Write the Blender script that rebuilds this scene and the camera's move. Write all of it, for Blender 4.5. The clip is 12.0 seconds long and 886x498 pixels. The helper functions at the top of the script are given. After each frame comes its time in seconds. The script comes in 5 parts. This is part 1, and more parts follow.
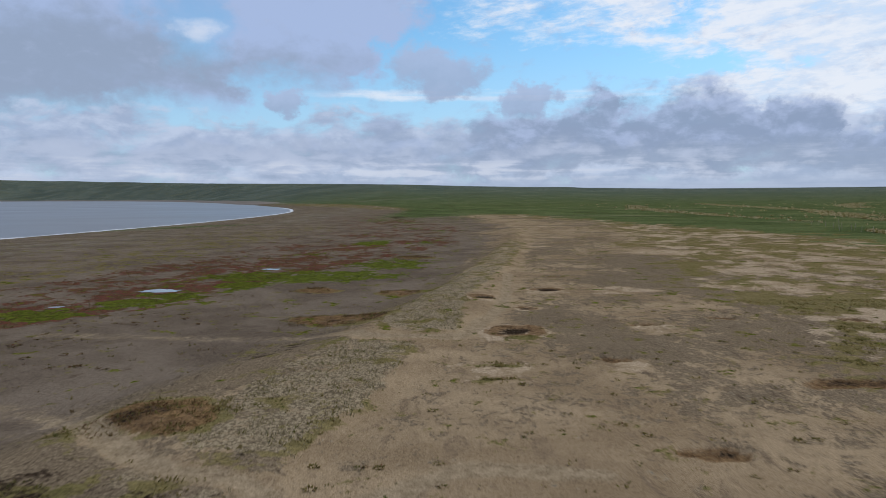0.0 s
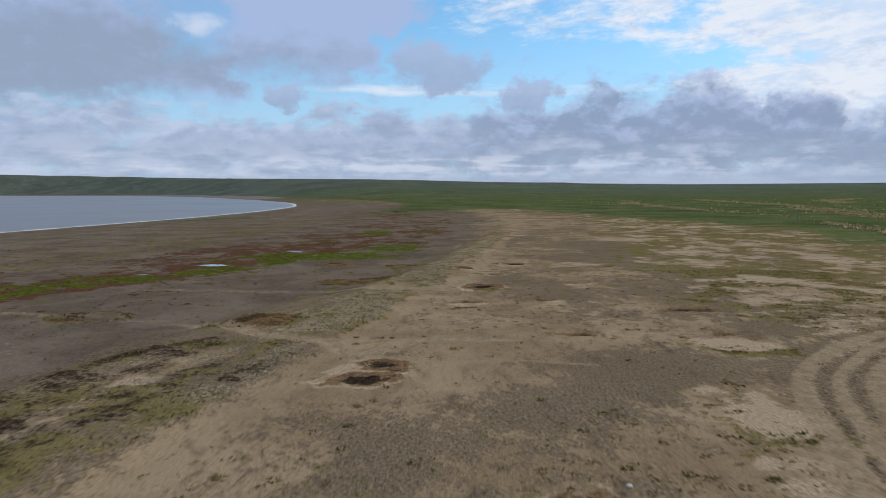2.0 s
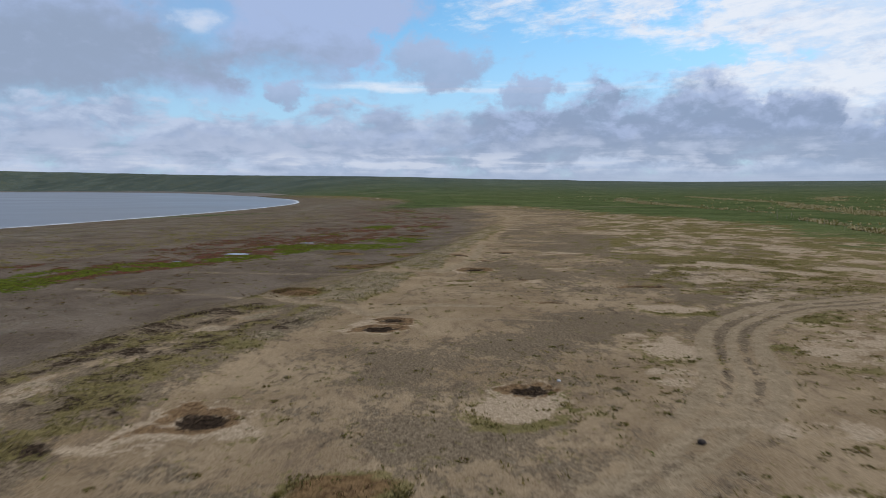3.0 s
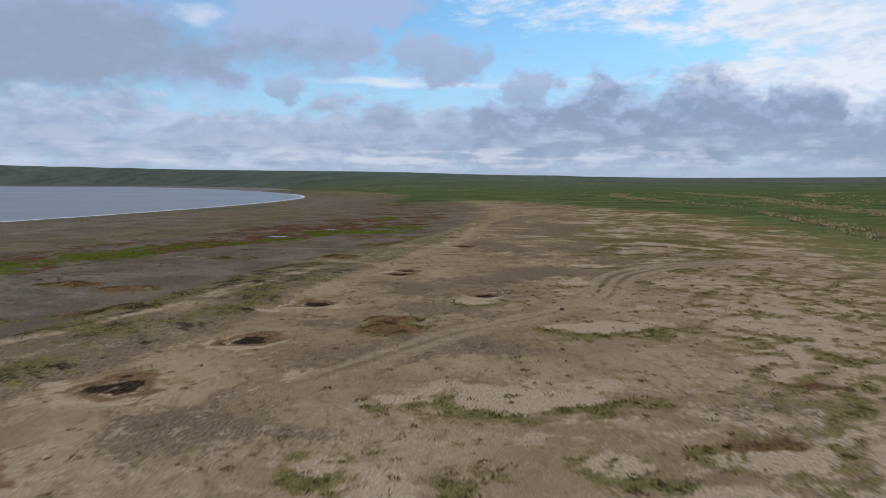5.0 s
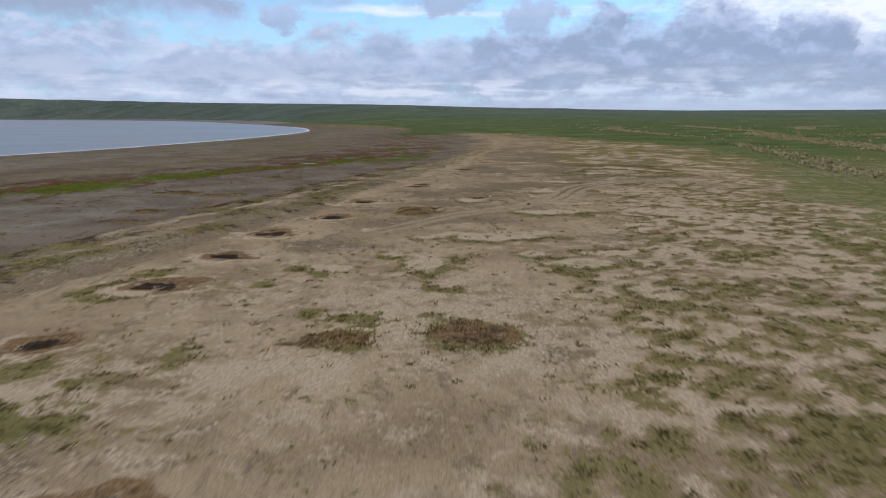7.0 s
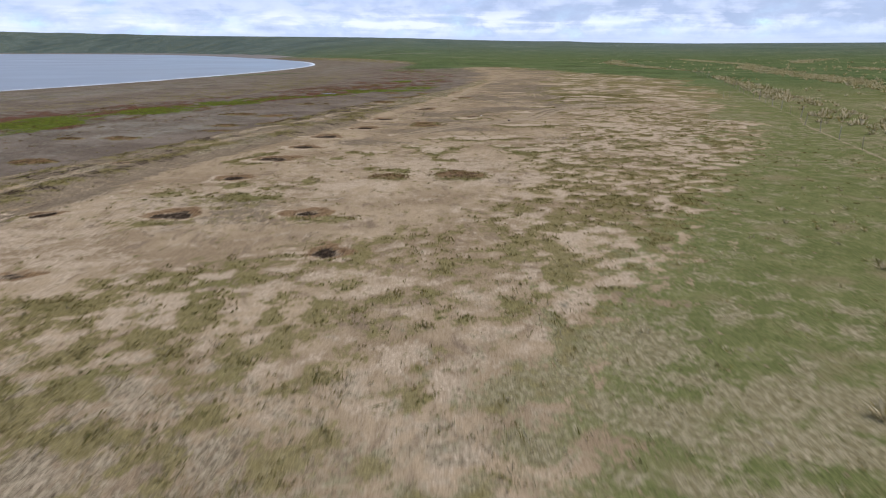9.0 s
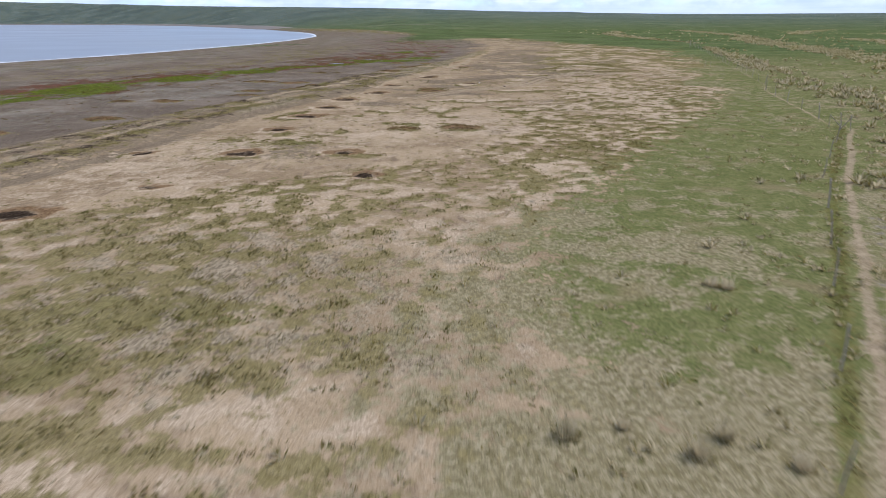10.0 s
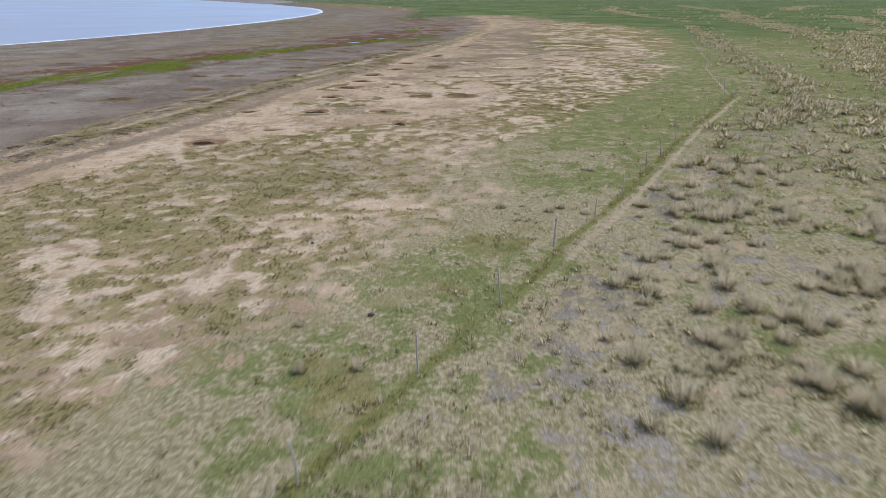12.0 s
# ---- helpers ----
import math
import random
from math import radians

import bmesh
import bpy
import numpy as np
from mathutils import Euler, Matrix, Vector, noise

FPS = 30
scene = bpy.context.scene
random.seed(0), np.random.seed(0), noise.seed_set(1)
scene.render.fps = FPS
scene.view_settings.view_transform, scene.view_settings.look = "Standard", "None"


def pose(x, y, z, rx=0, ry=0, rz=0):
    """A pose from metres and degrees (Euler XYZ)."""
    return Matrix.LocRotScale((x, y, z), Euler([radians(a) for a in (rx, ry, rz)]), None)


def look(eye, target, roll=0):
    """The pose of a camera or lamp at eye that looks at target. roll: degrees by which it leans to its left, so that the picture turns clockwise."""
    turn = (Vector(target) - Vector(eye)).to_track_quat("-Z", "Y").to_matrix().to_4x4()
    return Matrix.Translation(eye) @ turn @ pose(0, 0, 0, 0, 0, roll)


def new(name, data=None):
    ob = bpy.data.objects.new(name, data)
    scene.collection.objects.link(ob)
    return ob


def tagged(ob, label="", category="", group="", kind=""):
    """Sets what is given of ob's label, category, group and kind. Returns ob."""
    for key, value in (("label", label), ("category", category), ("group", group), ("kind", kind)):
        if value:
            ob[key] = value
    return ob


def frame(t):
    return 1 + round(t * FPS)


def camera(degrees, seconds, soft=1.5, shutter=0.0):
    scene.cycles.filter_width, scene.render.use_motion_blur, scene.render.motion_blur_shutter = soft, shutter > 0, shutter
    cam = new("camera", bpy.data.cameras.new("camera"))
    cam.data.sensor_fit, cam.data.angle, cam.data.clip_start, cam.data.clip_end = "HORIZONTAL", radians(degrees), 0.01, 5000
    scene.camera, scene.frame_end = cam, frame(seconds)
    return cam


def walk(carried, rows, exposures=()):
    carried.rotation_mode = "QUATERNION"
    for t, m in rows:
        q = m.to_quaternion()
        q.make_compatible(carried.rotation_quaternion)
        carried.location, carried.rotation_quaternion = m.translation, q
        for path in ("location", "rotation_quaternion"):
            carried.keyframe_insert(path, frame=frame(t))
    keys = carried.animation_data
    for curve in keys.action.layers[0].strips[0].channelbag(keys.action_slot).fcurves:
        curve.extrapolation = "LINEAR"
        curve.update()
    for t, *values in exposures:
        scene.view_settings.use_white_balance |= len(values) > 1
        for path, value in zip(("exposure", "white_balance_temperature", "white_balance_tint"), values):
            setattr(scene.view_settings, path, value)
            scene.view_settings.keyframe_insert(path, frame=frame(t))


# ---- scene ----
# seconds, place of the eye in metres, yaw, pitch and roll in degrees
cam = camera(67.0, 12.0, soft=0.6, shutter=0.5)
ROWS = [
    (0.0, 0.000, -0.000, 7.000, -0.147, -4.392, 0.267),
    (0.5, 0.343, -3.338, 6.989, -0.089, -4.465, 0.238),
    (1.0, 0.556, -6.957, 6.970, -0.093, -4.552, 0.219),
    (1.5, 0.679, -10.866, 6.981, -0.128, -4.664, 0.194),
    (2.0, 0.756, -14.894, 6.979, -0.169, -4.797, 0.165),
    (2.5, 0.800, -19.097, 6.977, -0.194, -4.932, 0.126),
    (3.0, 0.937, -23.384, 6.961, -0.137, -5.043, 0.067),
    (5.0, 1.154, -43.392, 7.106, -0.133, -5.441, -0.085),
    (5.5, 1.009, -48.151, 7.093, -0.117, -6.742, -0.083),
    (6.0, 0.906, -53.093, 7.214, -0.086, -8.258, -0.081),
    (6.5, 0.758, -57.787, 7.247, -0.103, -9.671, -0.056),
    (7.0, 0.641, -62.843, 7.295, -0.074, -11.056, -0.015),
    (9.0, 0.723, -83.503, 7.627, 0.161, -16.427, 0.039),
    (9.5, 0.564, -88.758, 7.696, 0.131, -17.751, 0.043),
    (10.0, 0.396, -94.130, 7.912, 0.147, -18.715, 0.037),
    (10.5, 0.376, -99.571, 8.564, 0.193, -19.257, 0.031),
    (11.0, 0.233, -105.050, 9.219, 0.242, -19.856, 0.025),
    (11.5, 0.201, -110.649, 9.882, 0.281, -20.382, 0.026),
    (12.0, 0.017, -116.166, 10.447, 0.308, -20.792, 0.035),
]
walk(cam, [(t, pose(x, y, z, 90 + pitch, roll, yaw)) for t, x, y, z, yaw, pitch, roll in ROWS],
     [(0, 0.05, 6500, 10), (3, 0.05, 6500, 10), (5, 0.05, 6500, 10), (6.5, 0.17, 6500, 11), (7.2, 0.30, 6450, 12), (9, 0.70, 6380, 14), (9.7, 0.86, 6220, 14.5), (10.5, 1.00, 6020, 15), (12, 1.10, 5920, 15)])

# ---- light ----
SUN_AZ, SUN_EL = radians(62), radians(48)      # high on the right of the first heading
world = bpy.data.worlds.new("sky")
scene.world = world
world.use_nodes = True


class Graph:
    """Short hand for node trees."""

    def __init__(self, tree):
        self.tree = tree
        tree.nodes.clear()

    def add(self, kind, inputs=(), **props):
        n = self.tree.nodes.new(kind)
        for k, v in props.items():
            if k == "operation":
                n.operation = v
            elif k == "blend_type":
                n.blend_type = v
            elif k == "data_type":
                n.data_type = v
            elif k == "attribute_name":
                n.attribute_name = v
            elif k == "interpolation_type":
                n.interpolation_type = v
            elif k == "noise_dimensions":
                n.noise_dimensions = v
        for k, v in (inputs.items() if isinstance(inputs, dict) else enumerate(inputs)):
            self.put(n.inputs[k], v)
        return n

    def put(self, socket, v):
        if isinstance(v, bpy.types.NodeSocket):
            self.tree.links.new(v, socket)
        elif isinstance(v, bpy.types.Node):
            self.tree.links.new(v.outputs[0], socket)
        elif v is not None:
            if socket.type == "RGBA" and len(v) == 3:
                v = (*v, 1)
            socket.default_value = v

    def math(self, op, *v):
        return self.add("ShaderNodeMath", v, operation=op).outputs[0]

    def vmath(self, op, *v):
        return self.add("ShaderNodeVectorMath", v, operation=op).outputs[0]

    def step(self, v, lo, hi, to0=0.0, to1=1.0):
        return self.add("ShaderNodeMapRange", {0: v, 1: lo, 2: hi, 3: to0, 4: to1}, interpolation_type="SMOOTHSTEP").outputs[0]

    def line(self, v, lo, hi, to0=0.0, to1=1.0):
        return self.add("ShaderNodeMapRange", {0: v, 1: lo, 2: hi, 3: to0, 4: to1}).outputs[0]

    def noise(self, vec, scale, detail=4.0, rough=0.55, warp=0.0):
        n = self.add("ShaderNodeTexNoise", {"Vector": vec, "Scale": scale, "Detail": detail, "Roughness": rough, "Distortion": warp})
        return n.outputs[0]

    def mix(self, f, a, b, mode="MIX"):
        n = self.add("ShaderNodeMix", data_type="RGBA", blend_type=mode)
        self.put(n.inputs[0], f)
        self.put(n.inputs[6], a)
        self.put(n.inputs[7], b)
        return n.outputs[2]

    def blob(self, u, v, cu, cv, ru, rv):
        """1 in the middle of an ellipse, 0 at its rim and beyond."""
        a = self.math("POWER", self.math("DIVIDE", self.math("SUBTRACT", u, cu), ru), 2.0)
        b = self.math("POWER", self.math("DIVIDE", self.math("SUBTRACT", v, cv), rv), 2.0)
        return self.step(self.math("ADD", a, b), 1.0, 0.0)


def profile(g, az, stations, reach=0.3):
    """A height over the horizon that follows the compass, from (azimuth, elevation) stations."""
    ramp = g.add("ShaderNodeValToRGB", [g.line(az, -0.7, 0.7)])
    marks = ramp.color_ramp.elements
    for k, (a, e) in enumerate(stations):
        at, v = (a + 0.7) / 1.4, e / reach
        m = marks[k] if k < 2 else marks.new(at)
        m.position, m.color = at, (v, v, v, 1)
    return g.math("MULTIPLY", g.add("ShaderNodeSeparateColor", [ramp.outputs[0]]).outputs[0], reach)


def build_sky():
    g = Graph(world.node_tree)
    d = g.add("ShaderNodeTexCoord").outputs["Generated"]
    sep = g.add("ShaderNodeSeparateXYZ", [d])
    az = g.math("ARCTAN2", sep.outputs[0], sep.outputs[1])
    el = g.math("ARCSINE", sep.outputs[2])
    sky = g.add("ShaderNodeTexSky")
    sky.sky_type, sky.sun_disc = "NISHITA", False
    sky.sun_elevation, sky.sun_rotation = SUN_EL, SUN_AZ
    sky.air_density, sky.dust_density, sky.ozone_density = 1.0, 0.6, 1.5
    blue = g.mix(1.0, sky.outputs[0], (0.086, 0.130, 0.146), "MULTIPLY")

    plain = az, el

    def field(sx, sy, z, shift=0.0):
        """Cloud coordinates, stretched; shift moves them up, to feel for the lit side."""
        return g.add("ShaderNodeCombineXYZ", [g.math("MULTIPLY", plain[0], sx), g.math("MULTIPLY", g.math("ADD", plain[1], shift), sy), z]).outputs[0]

    def centred(n, k):
        return g.math("MULTIPLY", g.math("SUBTRACT", n, 0.5), k)

    def total(*v):
        s = v[0]
        for k in v[1:]:
            s = g.math("ADD", s, k)
        return s

    # clouds lie in coordinates that two noises bend, which frays every outline
    coarse = g.add("ShaderNodeTexNoise", {"Vector": field(1.0, 1.5, 9.0), "Scale": 9.0, "Detail": 2.0, "Roughness": 0.5}).outputs["Color"]
    frayed = g.add("ShaderNodeTexNoise", {"Vector": field(1.0, 1.3, 4.0), "Scale": 24.0, "Detail": 6.0, "Roughness": 0.62}).outputs["Color"]
    bend = g.vmath("ADD", g.vmath("MULTIPLY", g.vmath("SUBTRACT", coarse, (0.5, 0.5, 0.5)), (0.13, 0.06, 0.0)), g.vmath("MULTIPLY", g.vmath("SUBTRACT", frayed, (0.5, 0.5, 0.5)), (0.10, 0.060, 0.0)))
    bent = g.add("ShaderNodeSeparateXYZ", [bend])
    az, el = g.math("ADD", az, bent.outputs[0]), g.math("ADD", el, bent.outputs[1])
    puffy, puffy_up = field(1.0, 1.7, 0.3), field(1.0, 1.7, 0.3, 0.012)
    n_big = g.noise(puffy, 6.5, 4.0, 0.5, 0.1)
    n_mid = g.noise(puffy, 17.0, 5.0, 0.58, 0.25)
    n_mid_up = g.noise(puffy_up, 17.0, 5.0, 0.58, 0.25)
    n_fine = g.noise(puffy, 52.0, 4.0, 0.6, 0.2)
    n_soft = g.noise(puffy, 3.2, 3.0, 0.5)
    shear = g.add("ShaderNodeCombineXYZ", [g.math("ADD", plain[0], g.math("MULTIPLY", plain[1], 1.3)), g.math("SUBTRACT", g.math("MULTIPLY", plain[1], 3.4), g.math("MULTIPLY", plain[0], 0.55)), 2.0]).outputs[0]
    n_streak = g.noise(shear, 8.0, 9.0, 0.62, 0.25)
    n_tuft = g.noise(shear, 30.0, 6.0, 0.62, 0.5)
    n_low = g.noise(field(1.0, 2.3, 5.0), 15.0, 6.0, 0.56, 0.3)
    n_low_up = g.noise(field(1.0, 2.3, 5.0, 0.010), 15.0, 6.0, 0.56, 0.3)
    n_thread = g.noise(field(1.0, 14.0, 7.0), 7.0, 5.0, 0.55, 0.1)

    # pale air low in the sky
    c = g.mix(g.math("MULTIPLY", g.step(plain[1], 0.26, 0.05), 0.62), blue, (0.44, 0.60, 0.84))
    # high white cloud on the brighter side, tufted at its rim, with long blue rents
    high = total(g.blob(az, el, 0.66, 0.25, 0.50, 0.19), g.math("MULTIPLY", g.blob(az, el, 0.18, 0.275, 0.30, 0.085), 0.52), g.math("MULTIPLY", g.blob(az, el, 0.58, 0.13, 0.34, 0.07), 0.7))
    rents = total(g.math("MULTIPLY", g.blob(az, el, 0.335, 0.238, 0.085, 0.024), 0.75), g.math("MULTIPLY", g.blob(az, el, 0.45, 0.178, 0.20, 0.016), 0.5), g.math("MULTIPLY", g.blob(az, el, 0.27, 0.172, 0.17, 0.016), 0.35))
    hi = g.step(total(g.math("MULTIPLY", high, 0.62), centred(n_streak, 0.95), centred(n_tuft, 0.40), g.math("MULTIPLY", rents, -0.42)), 0.14, 0.56)
    near_level = g.math("ADD", plain[1], g.math("MULTIPLY", bent.outputs[1], 0.22))
    threads = total(g.math("MULTIPLY", total(g.blob(plain[0], near_level, -0.02, 0.150, 0.22, 0.010), g.blob(plain[0], near_level, 0.20, 0.144, 0.17, 0.008)), g.step(n_thread, 0.36, 0.60, 0.1, 1.0)), g.blob(az, near_level, -0.345, 0.228, 0.06, 0.020))
    hi = g.math("MAXIMUM", hi, g.math("MULTIPLY", threads, 0.8))
    bright = g.mix(g.step(total(n_streak, centred(n_tuft, 0.6)), 0.35, 0.62), (0.60, 0.71, 0.88), (0.78, 0.82, 0.90))
    c = g.mix(g.math("MULTIPLY", hi, 0.95), c, bright)

    # lilac-grey sheet overhead on one side: a ragged lower rim, thinner in its middle
    rim = profile(g, az, [(-0.7, 0.10), (-0.576, 0.106), (-0.515, 0.113), (-0.45, 0.109), (-0.432, 0.126), (-0.36, 0.120), (-0.307, 0.122), (-0.275, 0.158), (-0.228, 0.163), (-0.173, 0.158),
                          (-0.118, 0.154), (-0.100, 0.178), (-0.070, 0.232), (-0.016, 0.285), (0.03, 0.3), (0.7, 0.3)])
    deep = total(g.math("SUBTRACT", el, rim), centred(n_fine, 0.012))
    thin = g.math("MULTIPLY", g.blob(az, el, -0.345, 0.235, 0.085, 0.07), 0.62)
    sheet = g.math("MULTIPLY", g.step(deep, -0.020, 0.030), g.math("SUBTRACT", g.step(az, 0.06, -0.04, 0.0, 0.96), thin))
    dusk = total(g.math("MULTIPLY", g.blob(az, el, -0.56, 0.165, 0.34, 0.11), 0.85), g.math("MULTIPLY", g.blob(az, el, -0.22, 0.178, 0.22, 0.045), 0.4), centred(n_big, 1.0), centred(n_mid, 1.0))
    c = g.mix(sheet, c, g.mix(g.step(dusk, 0.0, 0.80), (0.375, 0.475, 0.715), (0.285, 0.355, 0.495)))

    # broken low cumulus under the sheet: soft grey bellies, paler crowns
    low_cover = total(centred(n_low, 2.0), centred(n_big, 1.2), g.math("MULTIPLY", g.step(plain[1], 0.132, 0.070), 0.42), g.math("MULTIPLY", g.blob(az, el, -0.27, 0.117, 0.10, 0.022), -0.35), g.math("MULTIPLY", g.step(el, 0.10, 0.15), -0.6))
    lit = g.math("SUBTRACT", n_low, n_low_up)
    belly = g.mix(g.step(total(g.math("MULTIPLY", lit, 1.6), centred(n_mid, -1.1), centred(n_big, -0.9)), -0.30, 0.34), (0.335, 0.415, 0.585), (0.495, 0.575, 0.745))
    c = g.mix(g.math("MULTIPLY", g.step(low_cover, -0.22, 0.30), 0.94), c, belly)
    # lone puffs
    for ca, ce, ra, re in ((-0.008, 0.186, 0.068, 0.034), (-0.229, 0.133, 0.036, 0.020), (0.128, 0.138, 0.044, 0.022)):
        body = total(g.blob(az, el, ca, ce, ra * 1.35, re * 1.35), centred(n_mid, 1.0), centred(n_fine, 0.5))
        c = g.mix(g.math("MULTIPLY", g.step(body, 0.02, 0.85), 0.85), c, g.mix(g.step(g.math("SUBTRACT", el, ce), -re, re), (0.315, 0.395, 0.570), (0.39, 0.475, 0.68)))

    # heaped bank with towers, on a level grey base
    top = profile(g, az, [(-0.7, 0.085), (-0.35, 0.080), (-0.16, 0.088), (-0.10, 0.118), (-0.05, 0.124), (-0.02, 0.100), (0.05, 0.103), (0.104, 0.124), (0.15, 0.128), (0.173, 0.118), (0.221, 0.138), (0.248, 0.158), (0.264, 0.139),
                          (0.299, 0.129), (0.321, 0.147), (0.344, 0.150), (0.39, 0.163), (0.416, 0.143), (0.430, 0.124), (0.443, 0.141), (0.46, 0.131), (0.496, 0.133), (0.528, 0.114), (0.538, 0.086),
                          (0.56, 0.099), (0.582, 0.108), (0.7, 0.12)])
    over = total(g.math("SUBTRACT", top, el), centred(n_mid, 0.020), centred(n_fine, 0.012))
    heft = g.step(az, -0.02, 0.12, 0.55, 1.0)
    bank = g.math("MULTIPLY", g.math("MULTIPLY", g.step(over, -0.012, 0.022), g.step(el, 0.042, 0.066)), heft)
    lit = g.math("SUBTRACT", n_mid, n_mid_up)
    crown = total(g.math("MULTIPLY", lit, 1.9), g.line(el, 0.07, 0.15, -0.10, 0.14), centred(n_big, 0.55), g.step(over, 0.025, 0.0, 0.0, 0.16))
    c = g.mix(g.math("MULTIPLY", bank, 0.96), c, g.mix(g.step(crown, -0.22, 0.34), (0.258, 0.335, 0.490), (0.375, 0.465, 0.675)))
    # grey deck near the horizon, pale bars, then blue-grey distance
    deck = g.math("MULTIPLY", g.math("MULTIPLY", g.step(el, 0.030, 0.045), g.step(el, 0.085, 0.055)), g.step(n_low, 0.32, 0.56, 0.70, 1.0))
    c = g.mix(g.math("MULTIPLY", deck, 0.85), c, g.mix(g.step(total(n_low, centred(n_thread, 0.5), g.step(az, -0.3, 0.5, 0.10, -0.12)), 0.36, 0.62), (0.285, 0.360, 0.500), (0.43, 0.505, 0.665)))
    bars = g.math("MULTIPLY", g.math("MULTIPLY", g.step(plain[1], 0.018, 0.030), g.step(plain[1], 0.062, 0.044)), g.step(total(n_thread, centred(n_low, 1.2)), 0.46, 0.72))
    c = g.mix(g.math("MULTIPLY", bars, g.step(az, 0.5, 0.0, 0.20, 0.70)), c, (0.60, 0.655, 0.77))
    c = g.mix(g.math("MULTIPLY", g.step(plain[1], 0.036, 0.010), 0.85), c, g.mix(g.step(n_thread, 0.35, 0.65), (0.335, 0.415, 0.565), (0.40, 0.475, 0.62)))
    # the cloud goes on overhead and all round
    past = g.step(g.math("ABSOLUTE", plain[0]), 0.72, 1.2)
    round_about = g.math("MULTIPLY", g.math("MAXIMUM", past, g.step(plain[1], 0.32, 0.6)), g.step(n_soft, 0.36, 0.58))
    c = g.mix(g.math("MULTIPLY", round_about, 0.92), c, g.mix(g.step(n_big, 0.37, 0.60), (0.50, 0.58, 0.76), (0.315, 0.388, 0.555)))
    bg = g.add("ShaderNodeBackground", {0: c, 1: 1.0})
    out = g.add("ShaderNodeOutputWorld")
    g.tree.links.new(bg.outputs[0], out.inputs[0])


build_sky()
sun_data = bpy.data.lights.new("sun", "SUN")
sun_data.energy, sun_data.angle, sun_data.color = 2.4, radians(14), (1.0, 0.945, 0.87)
sun = new("sun", sun_data)
sun.matrix_world = look((math.sin(SUN_AZ) * math.cos(SUN_EL) * 100, math.cos(SUN_AZ) * math.cos(SUN_EL) * 100, math.sin(SUN_EL) * 100), (0, 0, 0))

# ---- the lie of the land ----


def lattice(ix, iy, seed):
    h = (ix.astype(np.int64) * 374761393 + iy.astype(np.int64) * 668265263 + seed * 1442695041) & 0xFFFFFFFF
    h = ((h ^ (h >> 13)) * 1274126177) & 0xFFFFFFFF
    return ((h ^ (h >> 16)) & 0xFFFFFF) / float(0xFFFFFF)


def value_noise(x, y, seed):
    ix, iy = np.floor(x), np.floor(y)
    fx, fy = x - ix, y - iy
    fx, fy = fx * fx * (3 - 2 * fx), fy * fy * (3 - 2 * fy)
    a, b = lattice(ix, iy, seed), lattice(ix + 1, iy, seed)
    c, d = lattice(ix, iy + 1, seed), lattice(ix + 1, iy + 1, seed)
    return (a * (1 - fx) + b * fx) * (1 - fy) + (c * (1 - fx) + d * fx) * fy


def fbm(x, y, scale, seed, octaves=4):
    """Noise round 0, about -0.5 to 0.5; scale: size of the largest forms in metres."""
    total, amp, norm = 0.0, 1.0, 0.0
    for k in range(octaves):
        total = total + amp * (value_noise(x * 2 ** k / scale + 17.3 * k, y * 2 ** k / scale - 9.1 * k, seed + k) - 0.5)
        norm, amp = norm + amp, amp * 0.55
    return total / norm * 1.6


def smooth(v, lo, hi):
    k = np.clip((v - lo) / (hi - lo), 0, 1)
    return k * k * (3 - 2 * k)


def along(y, stations):
    """x of a line over the ground, given as (y, x) stations."""
    s = np.array(stations, float)
    return np.interp(y, s[:, 0], s[:, 1])


def rounded(points, steps=8):
    """A smooth line through points."""
    p = np.array(points, float)
    p = np.vstack([2 * p[0] - p[1], p, 2 * p[-1] - p[-2]])
    out = []
    for a, b, c, d in zip(p[:-3], p[1:-2], p[2:-1], p[3:]):
        for k in range(steps):
            t = k / steps
            out.append(0.5 * (2 * b + (c - a) * t + (2 * a - 5 * b + 4 * c - d) * t * t + (3 * b - a - 3 * c + d) * t ** 3))
    out.append(p[-2])
    return np.array(out)


def line_distance(x, y, line):
    best = np.full(np.shape(x), 1e12)
    for (ax, ay), (bx, by) in zip(line[:-1], line[1:]):
        dx, dy = bx - ax, by - ay
        k = np.clip(((x - ax) * dx + (y - ay) * dy) / (dx * dx + dy * dy + 1e-9), 0, 1)
        best = np.minimum(best, (x - ax - k * dx) ** 2 + (y - ay - k * dy) ** 2)
    return np.sqrt(best)


def inside(x, y, line):
    odd = np.zeros(np.shape(x), bool)
    closed = np.vstack([line, line[:1]])
    for (ax, ay), (bx, by) in zip(closed[:-1], closed[1:]):
        if ay != by:
            odd ^= ((ay > y) != (by > y)) & (x < (bx - ax) * (y - ay) / (by - ay) + ax)
    return odd


LAKE_LEVEL = -1.5
SHORE = rounded([(-420, -700), (-260, -330), (-175, -110), (-136, 0), (-114, 60), (-103, 100), (-96, 135), (-90, 185), (-86, 235), (-85, 300),
                 (-89, 380), (-101, 455), (-132, 570), (-205, 760), (-397, 1230), (-800, 1980), (-1400, 2700), (-2400, 3200), (-3600, 3350)], 6)
LAKE_RING = np.vstack([SHORE, [(-4700, 3300), (-4700, -900)]])
BERM_LEFT = [(-140, -44), (-68, -32), (-55, -29.7), (-40, -26.5), (-25, -22.5), (-10, -18.4), (0, -16.2), (10, -14.6), (20, -11.3), (27, -9),
             (33, -5.4), (42, -2.9), (56, 0.9), (78, 5.3), (110, 11), (180, 18), (300, 10)]
